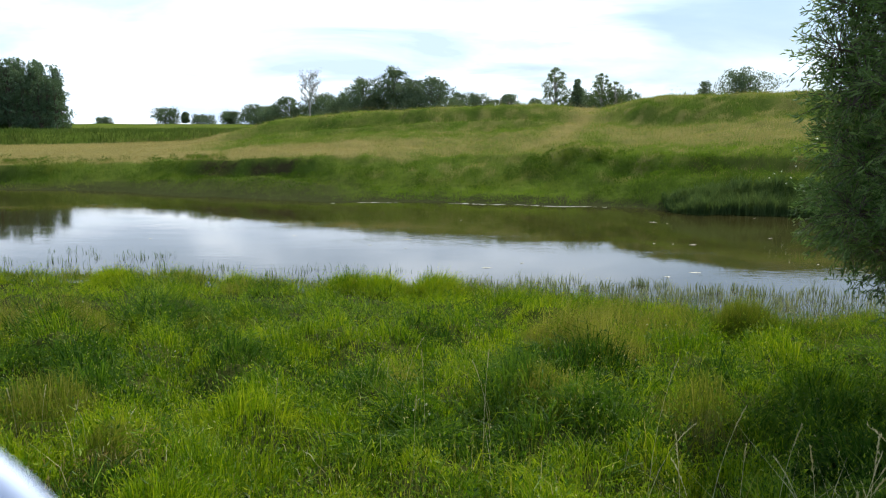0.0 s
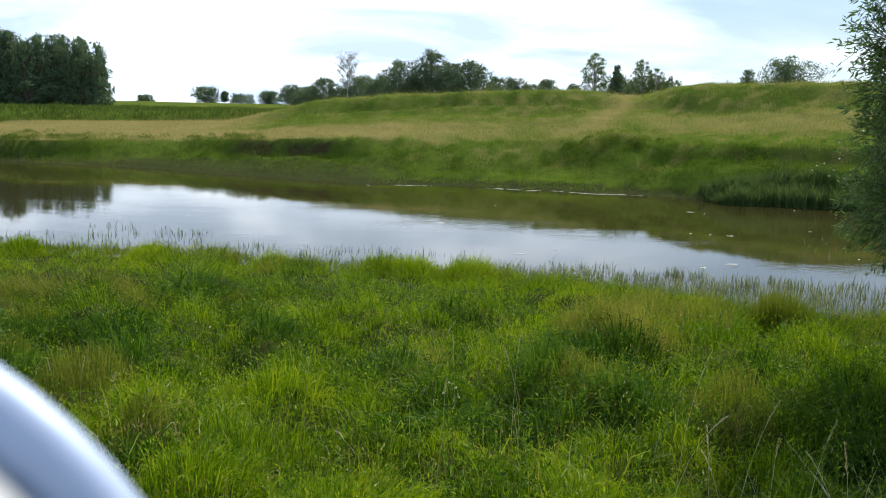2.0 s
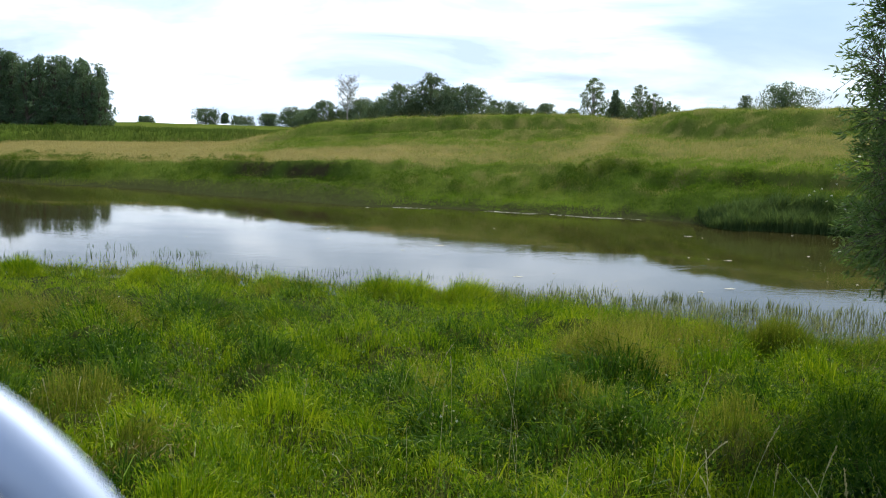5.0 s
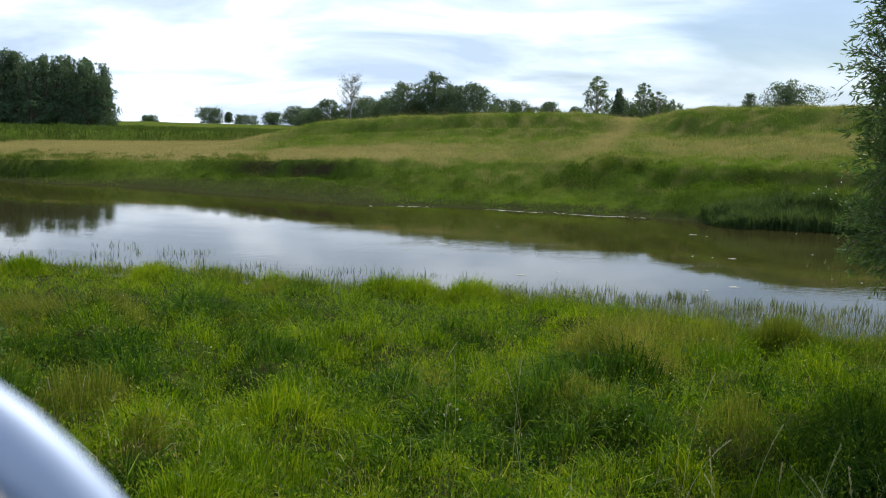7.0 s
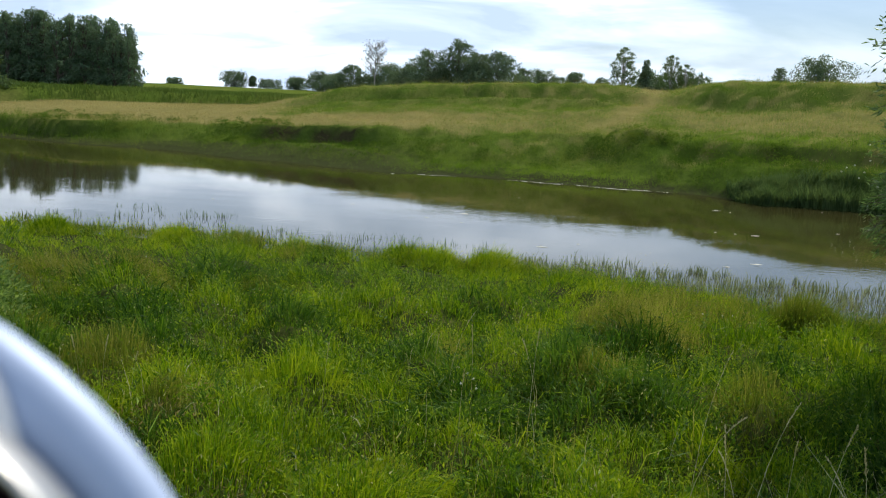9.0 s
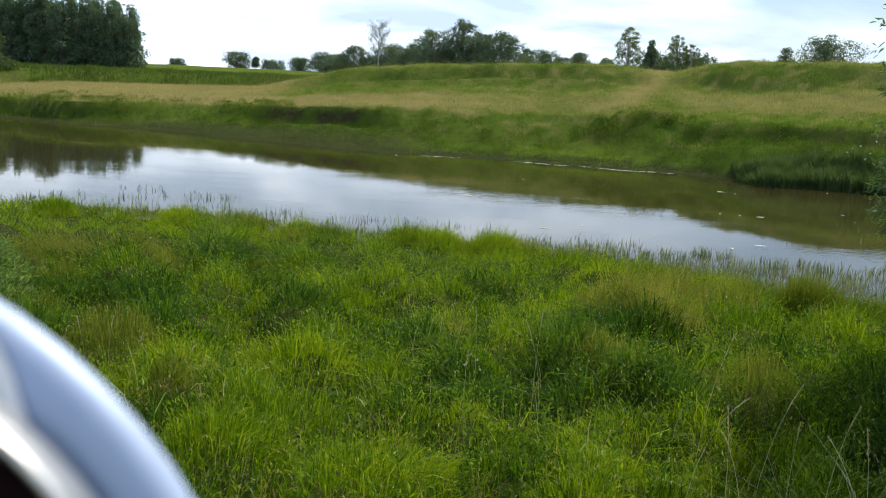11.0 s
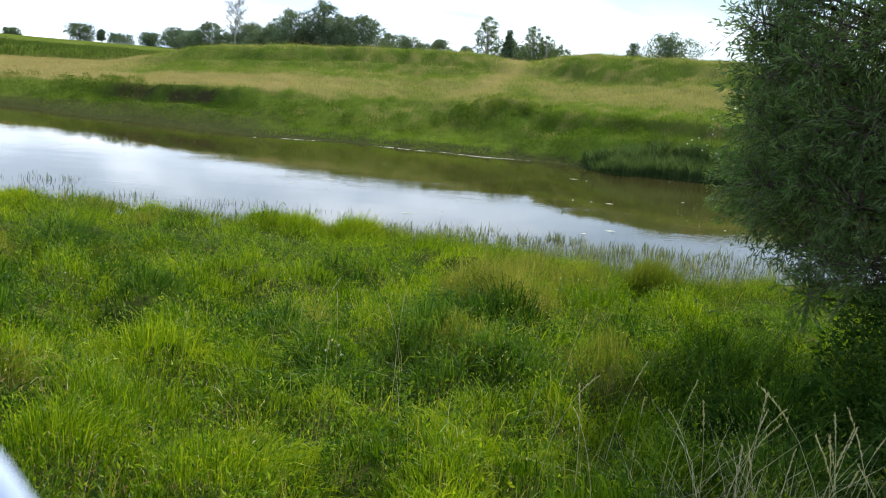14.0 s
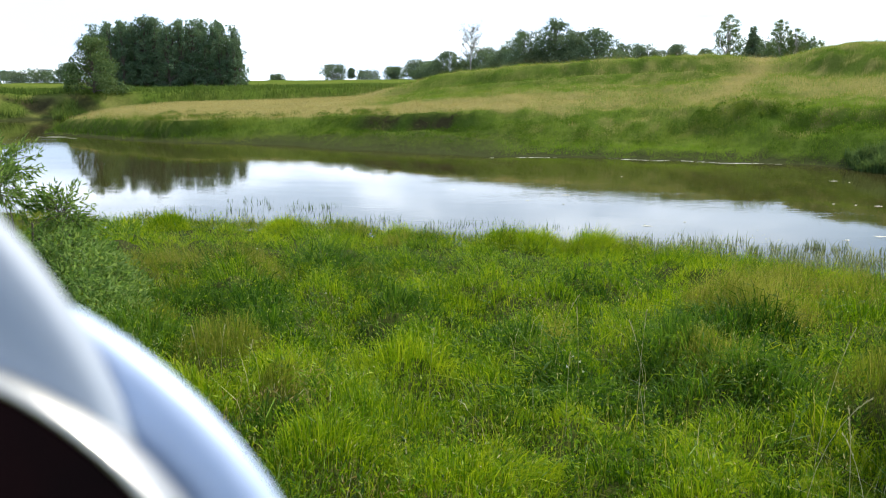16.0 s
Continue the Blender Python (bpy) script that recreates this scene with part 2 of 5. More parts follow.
def wave(x, y, size, seed=0):
    """Smooth noise between about -1 and 1 from a few turned sines."""
    r = np.random.RandomState(seed + 17)
    total = 0
    for i in range(7):
        a, f, p = r.rand() * 6.283, (0.6 + 1.3 * r.rand()) * 6.283 / size, r.rand() * 6.283
        total = total + np.sin((x * math.cos(a) + y * math.sin(a)) * f + p)
    return total / 3.2


def smooth(a, b, v):
    u = np.clip((v - a) / (b - a), 0, 1)
    return u * u * (3 - 2 * u)


# ---- the lie of the land ----
def far_shore(x):
    y = np.interp(x, [-40, -29, -23.3, -19.4, -15.7, -12.7, -9.3, -7, -4.6, -2.8, 0, 2.9, 4.7, 6.4, 7.6, 10, 20, 60],
                  [46, 38.4, 35.2, 33.2, 32.6, 31.7, 29.6, 28.9, 27.7, 27.3, 27.5, 26.3, 26.1, 25.4, 23.9, 23.4, 21, 14])
    return y + 0.18 * wave(x, 0 * x, 2.6, 1)


def near_shore(x):
    y = np.interp(x, [-80, -30, -14, -10.8, -9, -6.9, -4.5, -2.1, -1.3, 0.1, 1.4, 2.2, 2.9, 3.5, 4.2, 6, 10, 60],
                  [34, 19, 15.2, 14.0, 13.2, 13.4, 13.2, 12.4, 12.6, 12.3, 11.8, 11.3, 10.7, 10.3, 10.1, 10.2, 9.6, 3])
    return y + 0.12 * wave(x, 0 * x, 1.7, 2)


def back_shore(x):
    return np.interp(x, [-90, -60, -42, -34, -23, -10, 20], [20, 38, 54, 63.6, 74.4, 84, 96])


def far_land(x, y):
    """How far inside the meadow beyond the water a place lies."""
    return np.minimum(y - far_shore(x), far_rim(x, y))


def far_rim(x, y):
    """How far a place lies from the west and north rims of the meadow, along the bend of the river."""
    west = (x + 30.0 + np.clip(y - 40, 0, 60) * 0.12) * 0.8
    north = (back_shore(x) - 6.5 - y) * 0.75
    return np.minimum(west, np.where(x > -20, 50, north))


# break lines of the meadow beyond the water, each as x, y and height: the foot of the bank, its lip,
# the back of the terrace, the foot of the mounds and their crest
FOOT = ([-30, -24, -19.3, -14.7, -10.6, -8.8, -6.8, -3.1, 1.1, 3.6, 4.9, 5.9, 6.5, 7.7, 9.8, 20, 60],
        [39.2, 36.2, 33.9, 34.0, 32.9, 32.3, 32.2, 30.0, 28.7, 27.9, 27.4, 27.1, 26.9, 26.2, 25.0, 22.6, 15.6],
        [0.12, 0.13, 0.15, 0.28, 0.40, 0.50, 0.60, 0.32, 0.34, 0.31, 0.34, 0.58, 0.73, 0.90, 1.0, 1.0, 1.0])
LIP = ([-30, -24, -19.8, -15.3, -11.1, -9.0, -7.0, -3.3, 1.2, 3.9, 5.2, 6.3, 6.9, 8.2, 10.4, 20, 60],
       [40.2, 37.3, 34.9, 35.9, 35.0, 33.6, 33.1, 32.6, 32.0, 31.0, 30.0, 29.6, 29.4, 28.5, 26.6, 24.2, 17],
       [0.75, 0.80, 0.88, 0.98, 1.06, 1.12, 1.22, 1.38, 1.36, 1.48, 1.57, 1.52, 1.47, 1.52, 1.63, 1.7, 1.7])
TERRACE = ([-30, -22.4, -17.0, -12.3, -10.1, -7.7, -3.8, 1.3, 4.4, 5.9, 7.2, 7.9, 9.1, 11.8, 20, 60],
           [42.5, 40.4, 40.2, 39.0, 38.2, 36.9, 36.6, 36.6, 35.5, 34.8, 34.4, 34.0, 32.4, 30.6, 28.6, 22],
           [1.15, 1.25, 1.30, 1.40, 1.49, 1.62, 1.92, 2.02, 2.14, 2.17, 2.12, 2.08, 2.08, 2.28, 2.4, 2.4])
BASE = ([-30, -24.4, -18.6, -13.8, -11.4, -8.7, -4.2, 1.4, 4.8, 6.6, 7.9, 8.4, 10.0, 12.7, 20, 60],
        [44.5, 43.6, 43.8, 43.8, 43.1, 41.8, 41.1, 40.6, 39.5, 38.7, 37.6, 36.6, 35.4, 32.9, 31.4, 26],
        [1.20, 1.30, 1.42, 1.53, 1.68, 1.96, 2.30, 2.55, 2.66, 2.66, 2.58, 2.44, 2.48, 2.72, 2.8, 2.8])
CREST = ([-30, -26.9, -20.5, -15.3, -12.6, -9.5, -4.7, 1.5, 5.2, 6.5, 7.3, 8.4, 8.9, 9.6, 11.1, 14.0, 20, 60],
         [48.5, 48.0, 48.4, 48.5, 47.4, 45.7, 45.0, 43.8, 43.3, 43.5, 43.7, 42.6, 41.4, 40.6, 39.6, 36.9, 35.4, 30],
         [1.25, 1.32, 1.43, 1.58, 2.12, 2.80, 3.30, 3.57, 3.70, 3.62, 3.46, 3.42, 3.58, 3.82, 3.96, 4.04, 4.1, 4.0])


def lines(x):
    """The break lines at x: rows of y and of height, from the shore to behind the crest."""
    ys, zs = [far_shore(x) + 0.25], [0 * x]
    for px, py, pz in (FOOT, LIP, TERRACE, BASE, CREST):
        ys.append(np.maximum(np.interp(x, px, py), ys[-1] + 0.35))
        zs.append(np.interp(x, px, pz))
    return ys, zs


def band(x, y):
    """Where a place lies between the break lines: 0 on the shore, 1 at the foot of the bank, 2 on its lip, 3 behind the terrace, 4 at the foot of the mounds, 5 on the crest."""
    ys, _ = lines(x)
    return sum(np.clip((y - a) / (b - a), 0, 1) for a, b in zip(ys, ys[1:]))


def meadow_height(x, y):
    ys, zs = lines(x)
    wob = 0.35 * wave(x, y, 3.1, 30) + 0.18 * wave(x, y, 1.3, 31)
    z = 0 * x
    for i in range(5):
        w = wob * (0.6 if i < 2 else 1.0) * np.clip((y - ys[0]) / 2, 0, 1)
        t = np.clip((y + w - ys[i]) / (ys[i + 1] - ys[i]), 0, 1)
        if i == 1:
            # cut banks stand steep below the lip
            cut = np.maximum(smooth(-4, -6.5, x) * smooth(-12, -10, x), np.maximum(smooth(-16, -19, x), 0.7 * smooth(5.0, 6.5, x)))
            t = t * (1 - cut) + cut * smooth(0.45, 0.85, t)
        elif i == 4:
            t = 0.35 * t + 0.65 * np.where(x > 8, smooth(0.05, 0.9, t), smooth(0.1, 1.0, t))
        z = z + (zs[i + 1] - zs[i]) * t
    z = z - np.interp(x, [-24, -12, 0, 40], [0.38, 0.38, 0.5, 0.9]) * smooth(1, 13, y - ys[5])
    # a low fold with a hollow behind it in front of the long mound
    along = smooth(-11, -6, x) * smooth(6.2, 3.5, x)
    z = z + along * (0.30 * np.exp(-((y - ys[4] + 0.4) / 0.8) ** 2) - 0.20 * np.exp(-((y - ys[4] - 1.0) / 0.8) ** 2))
    # the overgrown hump on the lip below the saddle
    z = z + 0.22 * np.exp(-((x - 4.9) / 1.0) ** 2 - ((y - 30.2) / 0.8) ** 2)
    return z + smooth(1.5, 5, y - ys[0]) * (0.05 * wave(x, y, 6.5, 5) * smooth(-24, -10, x) + 0.035 * wave(x, y, 2.2, 6) + 0.03 * wave(x, y, 1.0, 7))


def height(x, y):
    x, y = np.asarray(x, float), np.asarray(y, float)
    # the bank on the camera's side
    sn = near_shore(x) - y
    near = np.interp(sn, [-3, 0, 0.8, 4, 8, 12, 20, 60], [-0.8, 0, 0.10, 0.32, 0.62, 0.95, 1.05, 1.3])
    near = near + np.where(sn > 0, smooth(0, 3, sn), 0) * (0.09 * wave(x, y, 2.1, 3) + 0.09 * wave(x, y, 0.9, 4) + 0.06 * wave(x, y, 0.5, 18))
    near = np.where(sn > 0, np.maximum(near, 0.10 * smooth(0, 0.8, sn)), near)
    # the meadow and its mounds
    sf, rim = far_land(x, y), far_rim(x, y)
    far = np.minimum(meadow_height(x, y), np.interp(rim, [0, 0.25, 1.2, 2.4, 6], [0, 0.12, 0.8, 1.3, 5]))
    far = np.where(sf > 0, np.maximum(far, 0.02), np.maximum(sf * 0.5, -0.8))
    # the field on the other bank of the bend
    sb = (y - back_shore(x)) * 0.7
    back = np.where(sb > 0, 1.95 * smooth(0, 3.2, sb) + 0.95 * smooth(3, 95, sb) + 0.1 * wave(x, y, 6, 8) * smooth(0, 2, sb), np.maximum(sb * 0.5, -0.8))
    back = np.where((x > -20), back * smooth(-8, -20, x) + (1 - smooth(-8, -20, x)) * -0.8, back)
    z = np.maximum(np.maximum(near, far), back)
    away = np.hypot(x, y)
    z = z + smooth(90, 400, away) * (2.55 - z) * 0.85 * (y > 60) + smooth(300, 900, away) * 0.6 * wave(x, y, 700, 9)
    return z


def build_ground():
    def steps(spans):
        out = [np.linspace(a, b, n, endpoint=False) for a, b, n in spans]
        return np.concatenate(out + [[spans[-1][1]]])
    xs = steps([(-3000, -400, 10), (-400, -110, 15), (-110, -45, 24), (-45, -14, 56), (-14, -7, 28), (-7, 7, 110), (7, 14, 30), (14, 40, 40), (40, 110, 20), (110, 400, 12), (400, 3000, 10)])
    ys = steps([(-400, -30, 8), (-30, 1.5, 20), (1.5, 14.5, 110), (14.5, 23, 14), (23, 40, 80), (40, 60, 50), (60, 100, 30), (100, 220, 16), (220, 600, 12), (600, 4500, 10)])
    X, Y = np.meshgrid(xs, ys)
    Z = height(X, Y)
    nx, ny = len(xs), len(ys)
    i = np.arange(ny - 1)[:, None] * nx + np.arange(nx - 1)[None]
    faces = np.stack([i, i + 1, i + nx + 1, i + nx], -1).reshape(-1, 4)
    me = np_mesh("ground", np.stack([X, Y, Z], -1).reshape(-1, 3), faces, EARTH, True)
    sf = far_land(X, Y)
    gy, gx = np.gradient(Z, ys, xs)
    v = band(X, Y)
    # bare soil of the cut banks; its dark also paints shade under the lip
    cutface = smooth(1.15, 1.3, v) * smooth(2.0, 1.8, v) * (smooth(-4.5, -6, X) * smooth(-10.6, -9.6, X) + 0.15 * smooth(-16.5, -18, X) + 0.35 * smooth(6.5, 8, X)) * smooth(0.2, 0.5, 0.5 + 0.5 * wave(X, Y, 2.4, 12))
    steep = smooth(0.45, 0.9, np.hypot(gx, gy))
    flat = smooth(-16.5, -14, X) * smooth(-1.5, -4.5, X) * smooth(1.25, 0.85, v + 0.15 * wave(X, Y, 1.2, 13))
    # soil colour laid over the near bank, to paint the shaded gaps between tussocks dark
    dark_gaps = 0.55 * smooth(0.1, 0.6, near_shore(X) - Y) * smooth(40, 25, np.abs(X))
    zones = {
        "mud": np.maximum(flat * 0.85, smooth(0.30, 0.12, Z + 0.06 * wave(X, Y, 1.1, 11))) * (Y > 9) * (np.abs(X) < 120),
        "soil": np.clip(dark_gaps + cutface * (Y > 20) + steep * smooth(-36, -42, X) * (Y > 45) * smooth(0.35, 0.65, 0.5 + 0.5 * wave(X, Y, 3.0, 12)), 0, 1),
        "dry": dryness(X, Y),
        "rank": rank_or_shade(X, Y),
    }
    for key, v in zones.items():
        me.attributes.new(key, "FLOAT", "POINT").data.foreach_set("value", np.asarray(v, np.float32).ravel())
    return tagged(new("ground", me), "grassy river banks with mud edges, low mounds and a hay meadow", "ground", kind="structure")


def rank_or_shade(x, y):
    """Where the grass is dark: rank on the spur, the lip of the bank and the reedy foot of it; on the steep faces of
    the mounds and the front of the fold, shade painted in.
    """
    v = band(x, y) + 0.12 * wave(x, y, 2.6, 29)
    face = smooth(4.15, 4.4, v) * smooth(4.9, 4.65, v) * smooth(-12, -8, x) * smooth(7.2, 6.2, x) * 0.85
    fold = smooth(3.55, 3.8, v) * smooth(4.05, 3.95, v) * smooth(-9, -5, x) * smooth(6, 4, x) * 0.6
    steep = smooth(4.05, 4.3, v) * smooth(4.9, 4.7, v) * smooth(8.4, 9.2, x) * 0.8
    spur = smooth(-15, -18, x) * smooth(0.3, 0.8, v) * smooth(2.0, 1.7, v) * 0.95
    lip = smooth(1.1, 1.4, v) * smooth(2.05, 1.85, v) * np.interp(x, [-15, -11, -10, -6, -4, 2, 5, 6], [0.15, 0.3, 0.9, 0.9, 0.35, 0.25, 0.6, 0.95])
    low = smooth(0.0, 0.3, v) * smooth(1.2, 0.9, v) * smooth(6.0, 7.5, x) * 0.8
    spots = smooth(0.5, 1.0, wave(x, y, 2.0, 34)) * smooth(1.0, 1.3, v) * smooth(3.2, 2.6, v) * smooth(-6, 0, x) * 0.35
    tops = [face, fold, steep, spur, lip, low, spots]
    return np.clip(np.maximum.reduce(tops), 0, 1)


def dryness(x, y):
    """Where the hay-coloured grass grows: the flat meadow, the terrace, the path between the mounds and the apron of the steep one."""
    v = band(x, y) + 0.10 * wave(x, y, 3.0, 15)
    meadow = smooth(1.8, 2.25, v) * smooth(-9, -14, x + 0.1 * (y - 40)) * (1 - 0.8 * np.exp(-((x + 12.2) / 1.6) ** 2) * smooth(3.3, 2.7, v))
    path = np.exp(-((x - np.interp(y, [31, 35, 40, 44, 60], [2.6, 4.8, 6.9, 7.7, 9])) / np.interp(y, [31, 40, 60], [1.5, 0.75, 1.8])) ** 2) * smooth(30, 34, y)
    terrace = smooth(1.95, 2.15, v) * smooth(3.35, 2.85, v) * np.interp(x, [-11, -4, -1, 2, 5, 8], [0.95, 0.9, 0.6, 0.35, 0.4, 0.0])
    # paler strip behind the fold, painted so that its lit top stands out
    hollow = smooth(3.95, 4.1, v) * smooth(4.35, 4.2, v) * smooth(-10, -7, x) * smooth(6, 4, x) * 0.55
    apron = smooth(2.35, 2.8, v) * smooth(4.15, 3.85, v) * smooth(5.5, 8, x) * 0.55
    top = smooth(4.85, 4.98, v) * 0.3
    earthy = 0.55 * smooth(-36, -40, x) * smooth(50, 54, y) * smooth(3.5, 2.0, (y - back_shore(x)) * 0.7) * smooth(-0.3, 0.6, wave(x, y, 3.0, 46))
    field = smooth(5, 11, (y - back_shore(x)) * 0.7) * smooth(-16, -24, x) * 0.1
    face = 0.42 * smooth(1.1, 1.4, v) * smooth(-5, -1, x) * smooth(0.0, 0.8, wave(x, y, 1.9, 38))
    inside = smooth(0.2, 1.0, far_land(x, y))
    both = np.maximum(np.maximum(field, earthy), inside * np.maximum.reduce([meadow, path * 0.85, terrace, hollow, apron, top, face]))
    return np.clip(0.10 * inside * smooth(1.9, 2.3, v) + both * 0.95 + 0.12 * wave(x * 0.6, y, 2.4, 16) * smooth(2.0, 2.6, v), 0, 1)


ground = build_ground()
pool = np_mesh("water", [(-120, 2, 0), (80, 2, 0), (80, 105, 0), (-120, 105, 0)], [(0, 1, 2, 3)], WATER)
water = tagged(new("water", pool), "calm brown river water that mirrors the cloudy sky", "river", kind="structure")


# ---- grass ----
def blades(name, x, y, tall, wide, mat, seed, lean=0.45, parent=None, z=None, bits=3):
    """Bent blades that taper to a point; arrays of places, heights and widths."""
    r = np.random.RandomState(seed)
    n = len(x)
    z = height(x, y) - 0.02 if z is None else z
    a, b = r.rand(n) * 6.283, r.rand(n) * 6.283
    side = np.stack([np.cos(a), np.sin(a), np.zeros(n)], -1) * (wide * 0.5)[:, None]
    out = np.stack([np.cos(b), np.sin(b), np.zeros(n)], -1) * (tall * lean * (0.2 + r.rand(n)))[:, None]
    foot = np.stack([x, y, z], -1)
    up = np.zeros((n, 3))
    up[:, 2] = tall
    if bits == 3:
        p1, p2 = foot + out * 0.30 + up * 0.55, foot + out + up * (1 - 0.3 * r.rand(n))[:, None]
        V = np.stack([foot - side, foot + side, p1 + side * 0.8, p1 - side * 0.8, p2], 1).reshape(-1, 3)
        base = np.arange(n)[:, None] * 5
        F = np.concatenate([base + [0, 1, 2], base + [0, 2, 3], base + [3, 2, 4]])
    else:
        p2 = foot + out + up
        V = np.stack([foot - side, foot + side, p2], 1).reshape(-1, 3)
        F = np.arange(n)[:, None] * 3 + [0, 1, 2]
    return np_mesh(name, V, F, mat)


def fan(n, near, far, spread, seed, power=1.0):
    """n places in the sector before the camera's stand, thinning out with distance."""
    r = np.random.RandomState(seed)
    d = near * (far / near) ** (r.rand(n) ** power)
    a = radians(spread) * (2 * r.rand(n) - 1)
    return d * np.sin(a), d * np.cos(a), r


def herb_leaves(name, label, centres, count, mat, seed, leaf=0.045, slim=0.22, up=0.3):
    """Low leafy weeds: pointed leaves in mounds about their centres."""
    r = np.random.RandomState(seed)
    cx, cy, cr, ch = centres
    pick = r.choice(len(cx), count, p=cr ** 2 / (cr ** 2).sum())
    q, a = np.sqrt(r.rand(count)), r.rand(count) * 6.283
    x, y = cx[pick] + cr[pick] * q * np.cos(a), cy[pick] + cr[pick] * q * np.sin(a)
    z = height(x, y) + ch[pick] * (1.05 - 0.5 * q ** 2) * r.rand(count) ** 0.55
    way = unit(np.stack([np.cos(a) * 0.6, np.sin(a) * 0.6, np.full(count, up)], -1) + r.randn(count, 3) * 0.6)
    me = leaf_mesh(name, np.stack([x, y, z], -1), way, leaf * (0.5 + 0.9 * r.rand(count)), slim, mat, r)
    return tagged(new(name, me), label, "weeds", kind="stuff")


def scatter(n, near, far, spread, seed, size, tall):
    x, y, r = fan(n, near, far, spread, seed, 0.75)
    ok = near_shore(x) - y > 0.1
    x, y = x[ok], y[ok]
    m = len(x)
    return x, y, size * (0.55 + 0.9 * r.rand(m)) * np.interp(np.hypot(x, y), [2, 12], [0.7, 1.25]), tall * (0.6 + 0.8 * r.rand(m))


# spots whose shade is put in by growing darker sedge and weeds
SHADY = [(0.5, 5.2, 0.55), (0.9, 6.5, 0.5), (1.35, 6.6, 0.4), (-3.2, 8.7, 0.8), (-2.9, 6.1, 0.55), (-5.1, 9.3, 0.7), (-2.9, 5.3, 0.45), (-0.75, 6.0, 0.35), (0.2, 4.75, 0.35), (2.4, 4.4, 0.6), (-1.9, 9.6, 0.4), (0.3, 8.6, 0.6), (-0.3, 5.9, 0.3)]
# spots whose brightness is put in by growing lighter, yellower grass
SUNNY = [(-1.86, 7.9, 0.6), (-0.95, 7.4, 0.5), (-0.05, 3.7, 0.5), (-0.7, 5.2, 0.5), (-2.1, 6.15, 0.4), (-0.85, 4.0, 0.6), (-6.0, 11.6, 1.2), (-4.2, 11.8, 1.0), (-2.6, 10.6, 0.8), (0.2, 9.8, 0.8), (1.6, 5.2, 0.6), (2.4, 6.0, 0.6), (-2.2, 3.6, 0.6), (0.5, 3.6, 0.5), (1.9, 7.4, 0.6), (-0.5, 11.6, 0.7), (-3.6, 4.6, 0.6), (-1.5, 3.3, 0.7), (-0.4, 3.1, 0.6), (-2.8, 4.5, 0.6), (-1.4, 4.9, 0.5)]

PARCHED = [(-1.7, 3.7, 0.7), (-0.9, 3.0, 0.6), (-2.5, 4.3, 0.5), (-1.3, 2.6, 0.6), (0.2, 2.9, 0.4)]


def zone(x, y, spots):
    return np.clip(sum(np.exp(-((x - a) ** 2 + (y - b) ** 2) / (q * q)) for a, b, q in spots), 0, 1)


def tussocks(seed):
    """Places of tussocks that don't crowd one another: x, y, radius."""
    r = np.random.RandomState(seed)
    out = np.zeros((0, 3))
    for size, tries in ((0.40, 260), (0.27, 1700), (0.18, 4200)):
        x, y, _ = fan(tries, 2.0, 14.6, 47, seed + int(size * 100), 0.62)
        for a, b in zip(x, y):
            q = size * (0.8 + 0.45 * r.rand())
            if near_shore(a) - b < 0.12 or (size < 0.25 and math.hypot(a, b) > 10):
                continue
            if len(out) and np.any(np.hypot(out[:, 0] - a, out[:, 1] - b) < (out[:, 2] + q) * 0.74):
                continue
            out = np.vstack([out, (a, b, q)])
    return out


def arcs(name, label, root, out, up, wide, droop, tone, mat, r):
    """Blades that rise, arch over and taper: root and out (n, 3), length up, width, droop; finer close by."""
    n = len(root)
    d = np.hypot(root[:, 0], root[:, 1])
    across = unit(np.cross(out, (0, 0, 1.0)) + r.randn(n, 3) * 0.35) * (wide * 0.5)[:, None]
    top = np.zeros((n, 3))
    top[:, 2] = up
    def at(i, f):
        return root[i] + out[i] * (f ** 1.7)[:, None] + top[i] * (1.35 * f - f * f * (0.35 + droop[i]))[:, None]
    V, F, T, base = [], [], [], 0
    for lo, hi, cuts in ((0, 5.0, (0.45, 0.78)), (5.0, 8.6, (0.62,)), (8.6, 99, ())):
        i = np.nonzero((d >= lo) & (d < hi))[0]
        m = len(i)
        rows = [root[i] - across[i], root[i] + across[i]]
        for c in cuts:
            p, w = at(i, np.full(m, c)), across[i] * (1.06 - c * c * 0.75)
            rows += [p - w, p + w]
        rows.append(at(i, np.ones(m)))
        k = len(rows)
        V.append(np.stack(rows, 1).reshape(-1, 3))
        b = base + np.arange(m)[:, None] * k
        for c in range(len(cuts)):
            F += [b + [2 * c, 2 * c + 1, 2 * c + 3], b + [2 * c, 2 * c + 3, 2 * c + 2]]
        F.append(b + [k - 3, k - 2, k - 1])
        T.append(np.repeat(tone[i], k))
        base += m * k
    me = np_mesh(name, np.concatenate(V), np.concatenate(F), mat)
    me.attributes.new("tone", "FLOAT", "POINT").data.foreach_set("value", np.concatenate(T).astype(np.float32))
    return tagged(new(name, me), label, "grass", kind="stuff")


